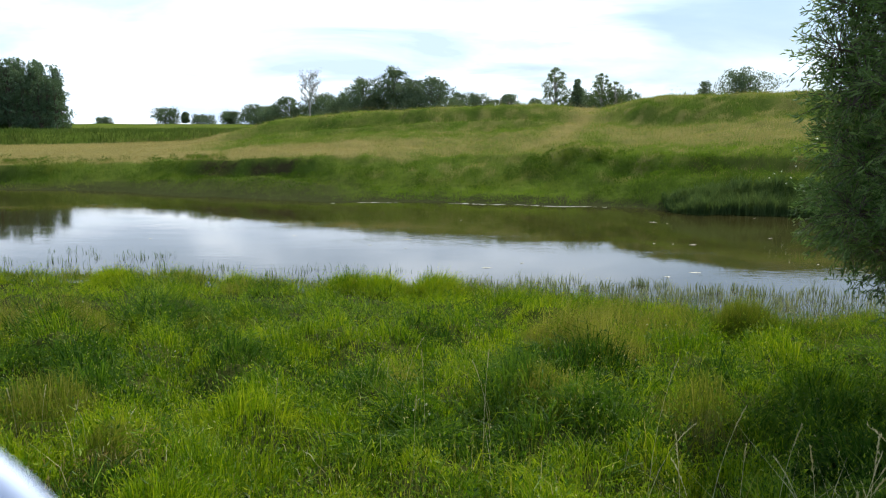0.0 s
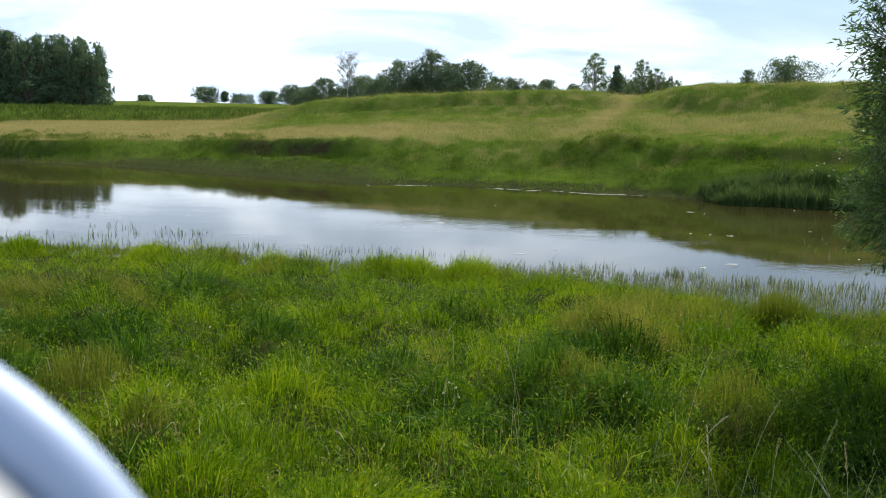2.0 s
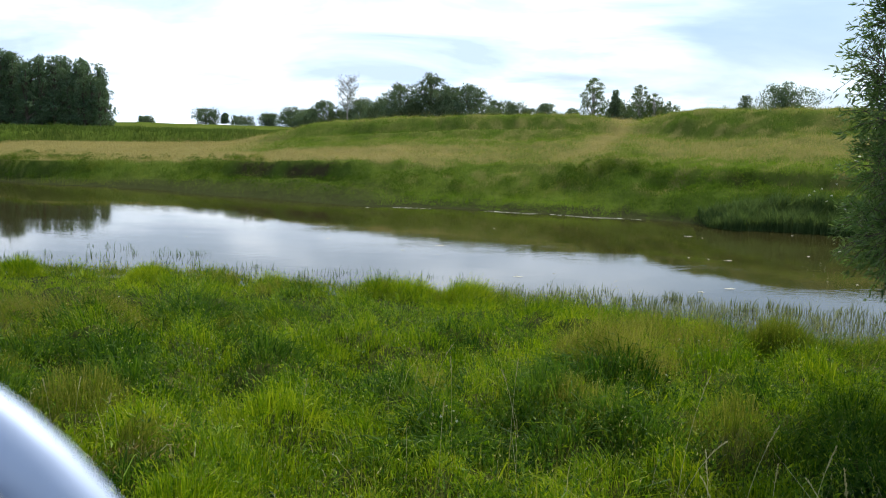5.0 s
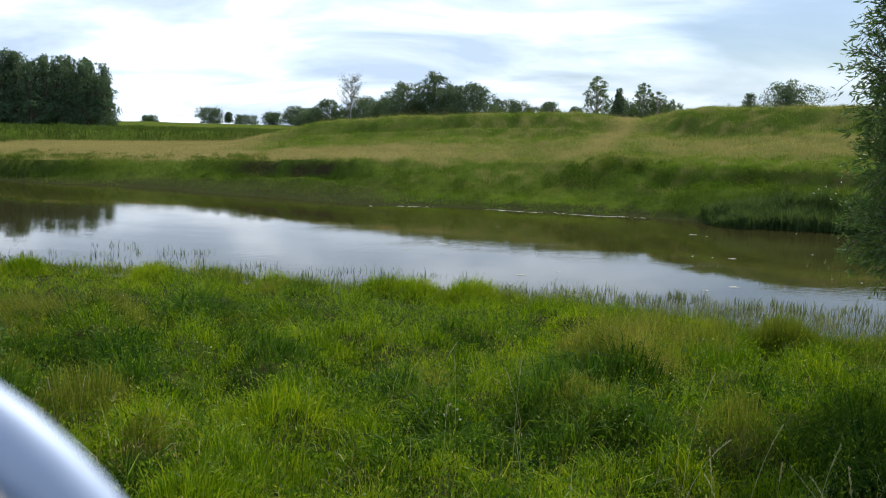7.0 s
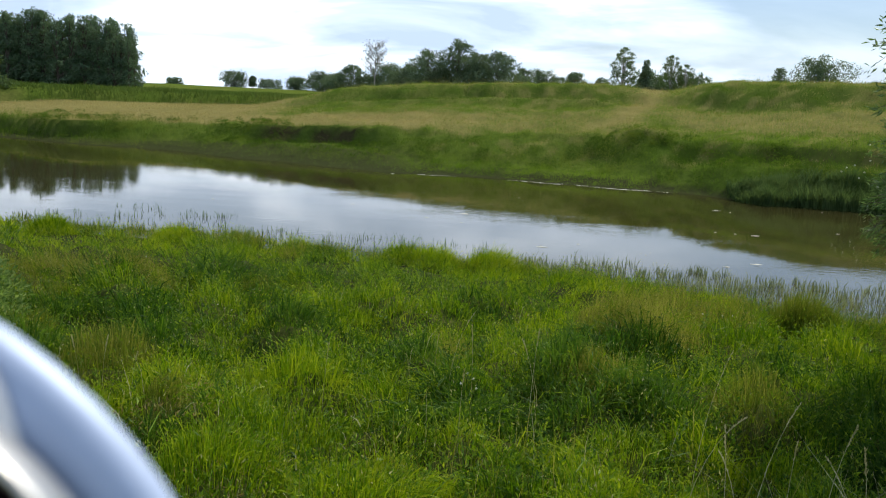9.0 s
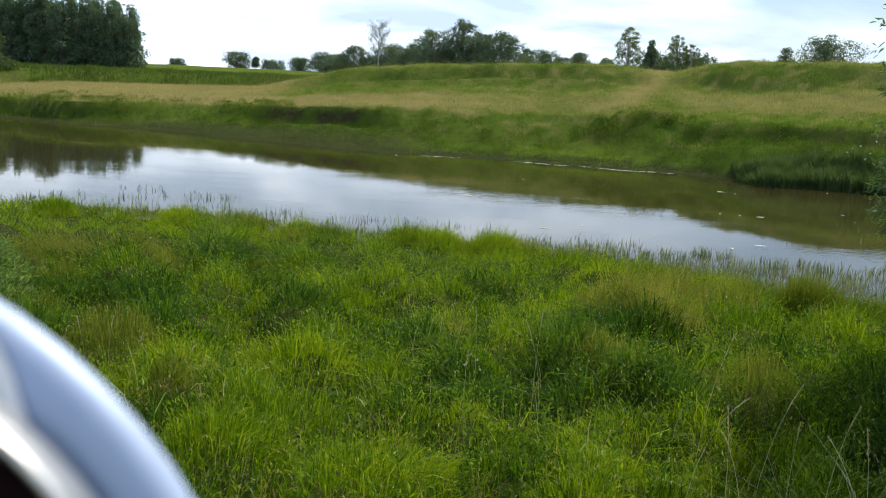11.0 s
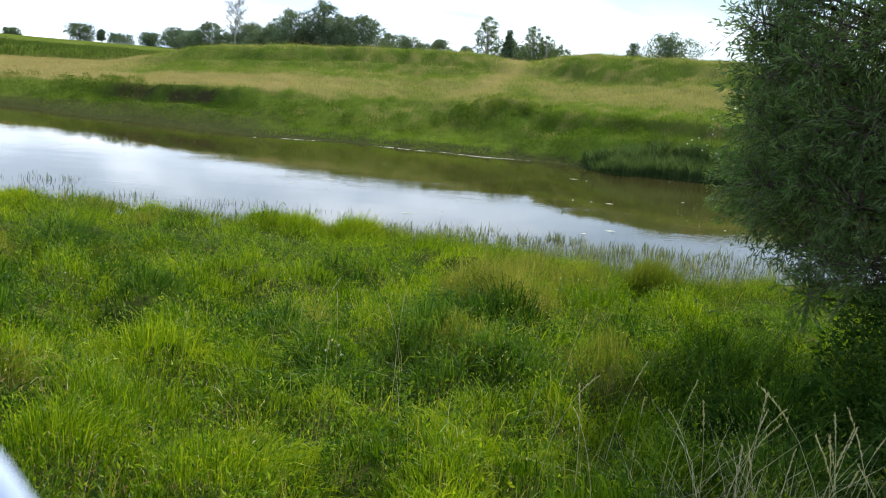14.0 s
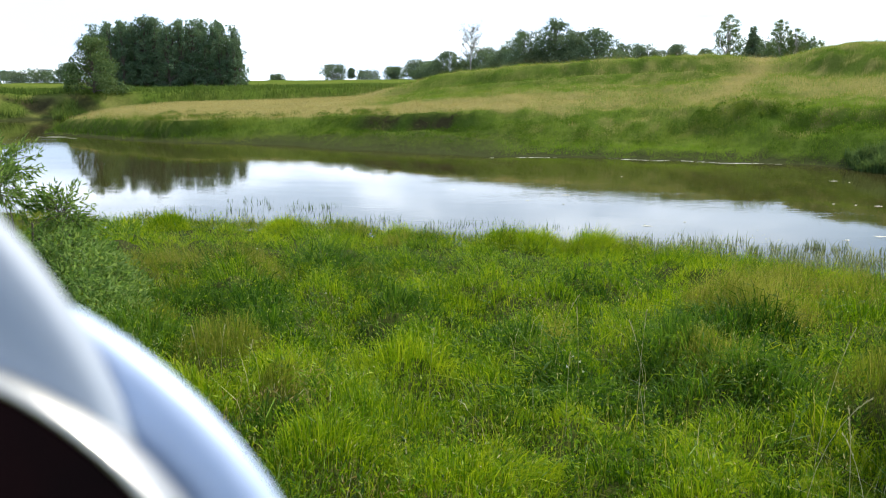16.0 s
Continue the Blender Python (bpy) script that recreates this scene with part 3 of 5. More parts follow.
def grow(name, label, t, count, mat, seed, wide, lean, droop, tone, spill=1.0):
    """Blades of one kind of grass on its tussocks t: rows of x, y, radius, height."""
    r = np.random.RandomState(seed)
    share = t[:, 2] ** 2 / np.maximum(np.hypot(t[:, 0], t[:, 1]), 2.6) ** 1.0
    pick = r.choice(len(t), count, p=share / share.sum())
    q, a = np.sqrt(r.rand(count)), r.rand(count) * 6.283
    R, H = t[pick, 2], t[pick, 3]
    x, y = t[pick, 0] + R * q * np.cos(a) * spill, t[pick, 1] + R * q * np.sin(a) * spill
    ok = near_shore(x) - y > 0.02
    pick, q, a, R, H, x, y = (v[ok] for v in (pick, q, a, R, H, x, y))
    n = len(x)
    # every tussock has its own way to lie over
    lie = r.rand(len(t)) * 6.283
    bow = 0.25 * r.rand(len(t))
    up = H * (0.55 + 0.65 * r.rand(n)) * (1.08 - 0.45 * q ** 2)
    b = a + r.randn(n) * 1.3
    reach = up * lean * (0.12 + 0.75 * q * r.rand(n) + 0.35 * r.rand(n))
    out = np.stack([np.cos(b) * reach + np.cos(lie[pick]) * up * bow[pick], np.sin(b) * reach + np.sin(lie[pick]) * up * bow[pick], 0 * b], -1)
    root = np.stack([x, y, height(x, y) - 0.02 + 0.48 * R * np.clip(1 - q * q, 0, 1)], -1)
    w = np.interp(np.hypot(x, y), [2.5, 6, 14], [0.0050, 0.0078, 0.0140]) * (0.55 + 0.8 * r.rand(n)) * wide
    shade = tone + (0.30 * (r.rand(len(t)) - 0.5))[pick] + 0.17 * r.randn(n)
    return arcs(name, label, root, out, up, w, droop * (0.3 + r.rand(n)), shade, mat, r)


def stem_herbs(name, label, x, y, tall, per, leaf, slim, mat, seed, up=0.9):
    """Upright leafy herbs: pointed leaves all along thin stems."""
    r = np.random.RandomState(seed)
    n = len(x)
    z = height(x, y)
    lean = r.randn(n, 2) * 0.16
    i = np.repeat(np.arange(n), per)
    f = np.tile((np.arange(per) + 0.5) / per, n) + r.randn(n * per) * 0.02
    f = 0.15 + 0.87 * f
    p = np.stack([x[i] + lean[i, 0] * tall[i] * f ** 1.6, y[i] + lean[i, 1] * tall[i] * f ** 1.6, z[i] + tall[i] * f], -1)
    a = np.tile(np.arange(per) * 2.4, n) + r.rand(n)[i] * 6.283
    way = unit(np.stack([np.cos(a), np.sin(a), np.full(len(a), up) * (0.4 + f)], -1) + r.randn(len(a), 3) * 0.2)
    me = leaf_mesh(name, p, way, leaf * (1.25 - 0.75 * f) * (0.7 + 0.6 * r.rand(len(f))), slim, mat, r, np.stack([-np.cos(a), -np.sin(a), 0.7 + 0 * a], -1) + r.randn(len(a), 3) * 0.25)
    return tagged(new(name, me), label, "weeds", kind="stuff")


def herb_spots(n, seed, weight):
    """n places on the near bank, thinned out by weight(x, y)."""
    x, y, r = fan(n, 2.1, 13.0, 45, seed, 0.7)
    ok = (near_shore(x) - y > 0.2) & (r.rand(n) < weight(x, y))
    return x[ok], y[ok], r


def meadow():
    # a thin short cover between the tussocks
    x, y, r = fan(42000, 1.6, 15.5, 48, 5, 0.75)
    x, y = x[(keep := near_shore(x) - y > 0.05)], y[keep]
    n = len(x)
    up = (0.10 + 0.03 * wave(x, y, 0.8, 22)) * (0.5 + 0.8 * r.rand(n))
    a = r.rand(n) * 6.283
    out = np.stack([np.cos(a), np.sin(a), 0 * a], -1) * (up * (0.2 + 0.8 * r.rand(n)))[:, None]
    wide = np.interp(np.hypot(x, y), [2, 6, 14], [0.0060, 0.0090, 0.015]) * (0.7 + 0.6 * r.rand(n))
    arcs("meadow_grass", "short green meadow grass on the river bank", np.stack([x, y, height(x, y) - 0.02], -1), out, up, wide, 0.3 * r.rand(n), 0.1 * r.randn(n), GRASS, r)
    # tussocks of several grasses; shade and sun go in by colour: dark broad sedge about SHADY, fine bright grass about
    # SUNNY
    t = tussocks(51)
    r = np.random.RandomState(52)
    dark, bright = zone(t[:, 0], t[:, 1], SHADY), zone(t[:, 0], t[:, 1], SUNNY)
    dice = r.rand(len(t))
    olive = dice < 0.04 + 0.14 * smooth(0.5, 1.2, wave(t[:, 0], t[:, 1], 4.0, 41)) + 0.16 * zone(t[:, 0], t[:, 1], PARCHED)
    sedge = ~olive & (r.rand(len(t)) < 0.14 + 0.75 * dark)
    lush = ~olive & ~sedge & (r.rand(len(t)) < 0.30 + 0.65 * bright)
    mid = ~(olive | sedge | lush)
    tall = 0.75 + 0.6 * r.rand(len(t))
    def rows(sel, h, more=()):
        out = np.column_stack([t[sel], h * tall[sel] * np.interp(t[sel, 2], [0.18, 0.5], [0.75, 1.15])])
        return np.vstack([out, np.array(more)]) if len(more) else out
    domes = [(-3.15, 12.7, 0.34, 0.36), (-0.12, 11.75, 0.44, 0.34), (-0.95, 11.85, 0.46, 0.28), (-1.5, 11.9, 0.34, 0.24), (-7.4, 12.7, 0.4, 0.26), (-5.2, 12.6, 0.4, 0.22)]
    for i, dome in enumerate(domes):
        grow("dome_tussock", "round soft bright green tussock on the shore", np.array([dome]), 2600, LUSH, 160 + i, 0.75, 0.8, 0.5, 0.02)
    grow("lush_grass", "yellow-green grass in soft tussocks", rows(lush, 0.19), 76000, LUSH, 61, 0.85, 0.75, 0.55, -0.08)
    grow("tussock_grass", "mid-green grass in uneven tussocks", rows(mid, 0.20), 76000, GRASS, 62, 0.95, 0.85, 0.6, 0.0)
    shady_sedge = [(0.55, 5.5, 0.42, 0.36), (0.9, 5.2, 0.36, 0.34), (1.4, 6.9, 0.42, 0.36), (-0.2, 4.9, 0.28, 0.38), (0.95, 6.7, 0.45, 0.40), (-3.2, 8.9, 0.6, 0.42), (-2.5, 9.3, 0.5, 0.40)]
    grow("sedge", "dark bluish-green drooping sedge with broad blades", rows(sedge, 0.28, shady_sedge), 42000, SEDGE, 63, 1.15, 1.1, 0.75, 0.0)
    grow("bent_grass", "olive grass with fine upright blades", rows(olive, 0.28), 24000, OLIVE, 64, 0.5, 0.5, 0.3, -0.05)
    pan = [(1.46, 7.3, 0.5, 0.42), (1.2, 7.7, 0.5, 0.42), (2.5, 8.7, 0.5, 0.38), (2.0, 8.9, 0.5, 0.38), (-3.9, 8.4, 0.6, 0.34), (-4.8, 8.7, 0.6, 0.34)]
    grow("brown_top_grass", "tall grass patches with reddish-brown flower heads", np.array(pan), 8000, OLIVE, 80, 0.45, 0.5, 0.3, 0.0)
    grow("round_tussock", "round tall tussock with an olive top by the shore", np.array([(3.52, 9.25, 0.34, 0.50)]), 6500, OLIVE, 81, 0.7, 0.5, 0.4, -0.2)
    herb_leaves("brown_panicles", "brownish fine flower heads over the tall grass", tuple(np.array(c) * f for c, f in zip(zip(*(pan + [(3.52, 9.25, 0.34, 0.52)])), (1, 1, 0.8, 1.15))), 10000, BROWN, 84, 0.013, 0.16, 1.0)
    fringe = np.linspace(-11, 8, 150)
    rr = np.random.RandomState(3)
    fringe = fringe + rr.randn(150) * 0.2
    edge = np.column_stack([fringe, near_shore(fringe) - 0.2 - 0.5 * rr.rand(150), 0.22 + 0.2 * rr.rand(150), 0.16 + 0.16 * rr.rand(150)])
    grow("shore_sedge", "grey-green sedge along the water's edge", edge, 14000, SEDGE, 65, 0.7, 0.6, 0.5, 0.15)
    grow("shore_grass", "olive-green grass along the water's edge", edge, 22000, OLIVE, 82, 0.7, 0.7, 0.5, 0.0)
    # small leaves of creeping herbs over the tussocks
    for name, label, sel, count, mat, leaf, seed in (("bedstraw", "fine yellow-green herbs spilling over the tussocks", lush | olive, 30000, LUSH, 0.027, 71), ("ground_ivy", "small mid-green leaves over the tussocks", mid | sedge, 34000, GRASS, 0.029, 72)):
        herb_leaves(name, label, (t[sel, 0], t[sel, 1], t[sel, 2] * 1.15, 0.17 * tall[sel] + 0.45 * t[sel, 2]), count, mat, seed, leaf, 0.17, 0.8)
    # leafy herbs that stand among the grasses
    x, y, r = herb_spots(2600, 55, lambda x, y: 0.25 + 0.6 * smooth(0.0, 0.9, wave(x, y, 2.3, 42)))
    stem_herbs("meadow_herbs", "mid-green narrow-leaved herbs in the grass", x, y, 0.24 + 0.22 * r.rand(len(x)), 16, 0.052, 0.13, GRASS, 85)
    x, y, r = herb_spots(800, 56, lambda x, y: 0.15 + 0.7 * smooth(0.2, 0.9, wave(x, y, 1.9, 43)))
    stem_herbs("clover", "small yellow-green leafy herbs in the grass", x, y, 0.18 + 0.16 * r.rand(len(x)), 14, 0.036, 0.22, LUSH, 68)
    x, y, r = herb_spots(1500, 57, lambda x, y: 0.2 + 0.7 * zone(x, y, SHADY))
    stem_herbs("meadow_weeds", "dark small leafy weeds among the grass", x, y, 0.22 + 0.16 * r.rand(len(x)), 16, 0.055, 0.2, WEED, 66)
    x, y, r = herb_spots(9000, 59, lambda x, y: np.clip(0.12 + 0.7 * zone(x, y, [(0.8, 6.4, 1.1), (1.4, 5.6, 0.8), (0.6, 8.0, 0.8), (-2.6, 8.4, 1.0), (2.6, 7.6, 0.8)]), 0, 1) * smooth(11, 8, np.hypot(x, y)))
    n = len(x)
    a, up = r.rand(n) * 6.283, 0.26 + 0.20 * r.rand(n)
    out = np.stack([np.cos(a), np.sin(a), 0 * a], -1) * (up * (0.5 + 0.8 * r.rand(n)))[:, None]
    arcs("arching_grass", "long arching green blades over the tussocks", np.stack([x, y, height(x, y) + 0.06], -1), out, up, 0.0045 + 0.0035 * r.rand(n), 0.5 + 0.5 * r.rand(n), 0.15 * r.randn(n) - 0.1, LUSH, r)
    # thin upright stems of flowering grasses on the dry swell close by
    n = 1500
    x, y, r = fan(n, 2.2, 4.6, 42, 60, 0.9)
    a, up = r.rand(n) * 6.283, 0.24 + 0.20 * r.rand(n)
    out = np.stack([np.cos(a), np.sin(a), 0 * a], -1) * (up * (0.05 + 0.25 * r.rand(n)))[:, None]
    arcs("grass_stems", "thin upright olive stems of flowering grass", np.stack([x, y, height(x, y)], -1), out, up, 0.0025 + 0.0015 * r.rand(n), 0.15 * r.rand(n), 0.25 * r.randn(n) + 0.1, OLIVE, r)
    herb_leaves("dry_leaves", "brown and straw-coloured bits among the grass", tuple(np.array(c) for c in zip(*[(-1.7, 3.7, 0.55, 0.16), (-0.9, 3.0, 0.5, 0.16), (-2.5, 4.3, 0.4, 0.16), (-1.2, 2.6, 0.5, 0.16)])), 1500, BROWN, 86, 0.035, 0.10, 0.6)
    heads = scatter(500, 1.9, 12, 46, 57, 0.16, 0.48)
    herb_leaves("grass_flowers", "pale flowering heads of many fine grasses", heads, 9000, SEED, 69, 0.017, 0.13, 1.6)
    bush = [(-4.4, 6.1, 0.55, 0.62), (-4.0, 5.6, 0.45, 0.5), (-4.9, 6.5, 0.6, 0.8), (-3.7, 5.2, 0.35, 0.36), (-4.3, 5.3, 0.45, 0.45)]
    herb_leaves("young_shoots", "pale green leafy shoots beside the willow shrub", tuple(np.array(c) for c in zip(*bush)), 9000, YOUNG, 78, 0.05, 0.2, 0.6)
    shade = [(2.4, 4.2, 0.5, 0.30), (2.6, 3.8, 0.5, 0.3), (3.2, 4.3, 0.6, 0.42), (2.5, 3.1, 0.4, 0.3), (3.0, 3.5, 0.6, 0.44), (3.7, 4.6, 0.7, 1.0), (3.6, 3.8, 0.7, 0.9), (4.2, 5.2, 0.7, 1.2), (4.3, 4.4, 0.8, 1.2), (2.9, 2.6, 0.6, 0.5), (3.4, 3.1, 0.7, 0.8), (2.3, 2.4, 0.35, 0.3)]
    x, y, r = herb_spots(2600, 58, lambda x, y: np.clip(zone(x, y, [(2.3, 5.2, 0.9), (3.0, 6.2, 1.0), (3.8, 6.2, 0.9), (2.2, 6.6, 0.6), (1.9, 4.4, 0.6), (3.0, 7.5, 0.6)]), 0, 1))
    stem_herbs("sunlit_weeds", "small-leaved yellow-green weeds by the willow", x, y, 0.26 + 0.2 * r.rand(len(x)), 20, 0.046, 0.18, GRASS, 83)
    herb_leaves("nettles", "leafy weeds under the willow, darkened by colour for its shade", tuple(np.array(c) for c in zip(*shade)), 38000, SHADED_NETTLE, 67, 0.047, 0.24)


def bank_grass():
    r = np.random.RandomState(31)
    n = 520000
    d, a = 23 * (64 / 23) ** r.rand(n), radians(45) * (2 * r.rand(n) - 1)
    x, y = d * np.sin(a), d * np.cos(a)
    sf, z = far_land(x, y), height(x, y)
    v = band(x, y)
    flat = smooth(-16.5, -14, x) * smooth(-1.5, -4.5, x) * smooth(1.3, 0.9, v + 0.2 * wave(x, y, 1.2, 13))
    keep = (sf > 0.12) & (z > 0.03 + 0.05 * wave(x, y, 1.2, 14)) & (r.rand(n) > flat * 0.85)
    x, y, sf, v = x[keep], y[keep], sf[keep], v[keep]
    n = len(x)
    clump = wave(x, y, 1.3, 23)
    tall = np.clip(0.16 + 0.06 * clump + 0.05 * wave(x, y, 0.6, 25), 0.05, 0.5) * (0.6 + 0.6 * r.rand(n)) * np.interp(sf, [0, 1.0, 2.5, 4], [0.5, 0.9, 1.1, 0.9]) * np.where((sf < 3), np.interp(x, [-23, -18, -15], [2.4, 1.6, 1.0]), 1)
    wide = (0.006 + 0.006 * r.rand(n)) * np.interp(np.hypot(x, y), [24, 60], [0.9, 1.7])
    hay = r.rand(n) < dryness(x, y) * 1.05 - 0.05 + 0.08 * smooth(0.3, 0.9, wave(x, y, 1.7, 36))
    rank = ~hay & ((0.35 * smooth(0.2, 0.9, wave(x, y, 3.1, 27)) + rank_or_shade(x, y)) > r.rand(n))
    # fresh grass low down; along the crest its brightness paints the lit edge
    fresh = ~hay & ~rank & (r.rand(n) < np.maximum(smooth(1.15, 0.85, v) * smooth(-4, -2, x) * smooth(5.5, 3.5, x), np.maximum(0.75 * smooth(1.9, 2.0, v) * smooth(2.6, 2.3, v) * smooth(5.5, 7, x), 0.45 * smooth(4.9, 4.97, v + 0.05 * wave(x, y, 2, 44)))) + 0.3 * smooth(0.4, 1.0, wave(x, y, 2.6, 45)))
    green = ~hay & ~rank & ~fresh
    for name, sel, mat, label in (("bank_grass", green, BANK, "rough green grass on the far bank and mounds"),
                                  ("rank_shade_grass", rank, RANK_SHADE, "dark grass on the far bank: rank weeds, and painted shade on the mound faces"),
                                  ("fresh_lit_grass", fresh, FRESH, "bright green fresh grass low on the far bank, and painted along the lit crest"),
                                  ("hay_grass", hay, HAY, "dry hay-coloured grass on the far meadow")):
        me = blades(name, x[sel], y[sel], np.minimum(tall[sel] * (1.2 if name == "rank_shade_grass" else 1.0), 0.17 if name == "hay_grass" else 0.6), wide[sel], mat, 7, 0.5, bits=1)
        tagged(new(name, me), label, "grass", kind="stuff")
    # taller herbs in loose clumps on the face of the bank, and pale flowering grasses over the slopes
    r = np.random.RandomState(32)
    cx = -22 + 33 * r.rand(900)
    cy = far_shore(cx) + 0.7 + 3.4 * r.rand(900)
    ok = (height(cx, cy) > 0.25) & (wave(cx, cy, 3.2, 35) + 0.9 * r.rand(900) > 0.35)
    cx, cy = cx[ok], cy[ok]
    m = len(cx)
    herb_leaves("bank_herbs", "green leafy herbs in clumps on the face of the far bank", (cx, cy, 0.10 + 0.20 * r.rand(m), 0.10 + 0.18 * r.rand(m)), 18000, RANK_SHADE, 33, 0.055, 0.2, 0.9)
    # tall weeds in a few dense stands on the terrace and on the hump below the saddle
    for i, (x, y, q, h) in enumerate([(-11.0, 35.2, 0.7, 0.5), (-10.2, 34.3, 0.6, 0.45), (-16.4, 35.0, 0.45, 0.5), (3.9, 30.5, 0.5, 0.35), (4.7, 30.0, 0.6, 0.45), (5.5, 30.0, 0.6, 0.4), (6.3, 29.7, 0.5, 0.35), (8.2, 27.6, 0.7, 0.35), (9.3, 26.8, 0.7, 0.4), (-20.5, 35.2, 0.6, 0.4), (7.2, 28.6, 0.6, 0.35)]):
        n = 14
        a, d = r.rand(n) * 6.283, q * np.sqrt(r.rand(n))
        herb_leaves("weed_clump", "stand of tall grey-green weeds on the far bank", (x + d * np.cos(a) * 1.8, y + d * np.sin(a), np.full(n, 0.14), h * (0.3 + 0.35 * r.rand(n))), 800, RANK_SHADE if i % 3 == 0 else BANK, 180 + i, 0.055, 0.16, 1.2)
    ok = r.rand(m) < 0.7
    herb_leaves("bank_shoots", "bright green shoots low on the far bank", (cx[ok] + 0.3, cy[ok] - 0.4, 0.15 + 0.25 * r.rand(ok.sum()), 0.10 + 0.14 * r.rand(ok.sum())), 9000, BANK, 34, 0.05, 0.18, 0.9)
    cx, cy = -20 + 40 * r.rand(1500), 27 + 26 * r.rand(1500)
    ok = far_land(cx, cy) > 1.8
    herb_leaves("bank_flowers", "pale flowering grasses on the far meadow", (cx[ok], cy[ok], 0.3 + 0.5 * r.rand(ok.sum()), 0.30 + 0.14 * r.rand(ok.sum())), 18000, HAY, 35, 0.04, 0.14, 1.2)


def field_crop():
    r = np.random.RandomState(41)
    n = 68000
    x = -95 + 85 * r.rand(n)
    sb = 26 * r.rand(n) ** 2.0
    y = back_shore(x) + sb / 0.7
    keep = (x < -12) & ((sb > 2.6) | (x > -37) | (wave(x, sb, 2.0, 37) > 0.5))
    x, y, sb = x[keep], y[keep], sb[keep]
    n = len(x)
    tall = (0.35 + 0.3 * r.rand(n)) * (1.0 + 0.3 * wave(x, y, 5, 24)) * np.interp(sb, [0, 3, 5, 12], [1.3, 1.0, 0.7, 0.5])
    me = blades("field_crop", x, y, tall, 0.04 + 0.04 * r.rand(n), CROP, 8, 0.5, bits=1)
    tagged(new("field_crop", me), "dark green weeds and crop on the field edge", "crop", kind="stuff")


# ---- trees ----
def tube(points, radii, sides=7):
    """Verts and quad faces of a round tapered branch through the points."""
    P = np.asarray(points, float)
    V, F = [], []
    for i, p in enumerate(P):
        d = P[min(i + 1, len(P) - 1)] - P[max(i - 1, 0)]
        d = d / (np.linalg.norm(d) + 1e-9)
        u = np.cross(d, (0.31, 0.95, 0.05))
        u = u / (np.linalg.norm(u) + 1e-9)
        w = np.cross(d, u)
        for j in range(sides):
            a = 6.283 * j / sides
            V.append(p + (u * math.cos(a) + w * math.sin(a)) * radii[i])
    for i in range(len(P) - 1):
        for j in range(sides):
            k = (j + 1) % sides
            F.append((i * sides + j, i * sides + k, (i + 1) * sides + k, (i + 1) * sides + j))
    return np.array(V), np.array(F)


def tubes(name, runs, mat):
    Vs, Fs, n = [], [], 0
    for points, radii, sides in runs:
        V, F = tube(points, radii, sides)
        Vs.append(V), Fs.append(F + n)
        n += len(V)
    return np_mesh(name, np.concatenate(Vs), np.concatenate(Fs), mat, True)


def leaf_mesh(name, place, along, size, slim, mat, r, face=None):
    """Leaves as pointed, slightly folded shapes of 4 verts and 2 triangles: at place, pointing along."""
    n = len(place)
    side = np.cross(along, r.randn(n, 3) if face is None else face)
    side /= np.linalg.norm(side, axis=1)[:, None] + 1e-9
    fold = np.cross(along, side) * 0.12
    L = size[:, None]
    tip = place + along * L
    mid = place + along * L * 0.45
    V = np.stack([place, mid + side * L * slim + fold * L, tip, mid - side * L * slim + fold * L], 1).reshape(-1, 3)
    b = np.arange(n)[:, None] * 4
    return np_mesh(name, V, np.concatenate([b + [0, 1, 2], b + [0, 2, 3]]), mat)


def unit(v):
    return v / (np.linalg.norm(v, axis=-1, keepdims=True) + 1e-9)


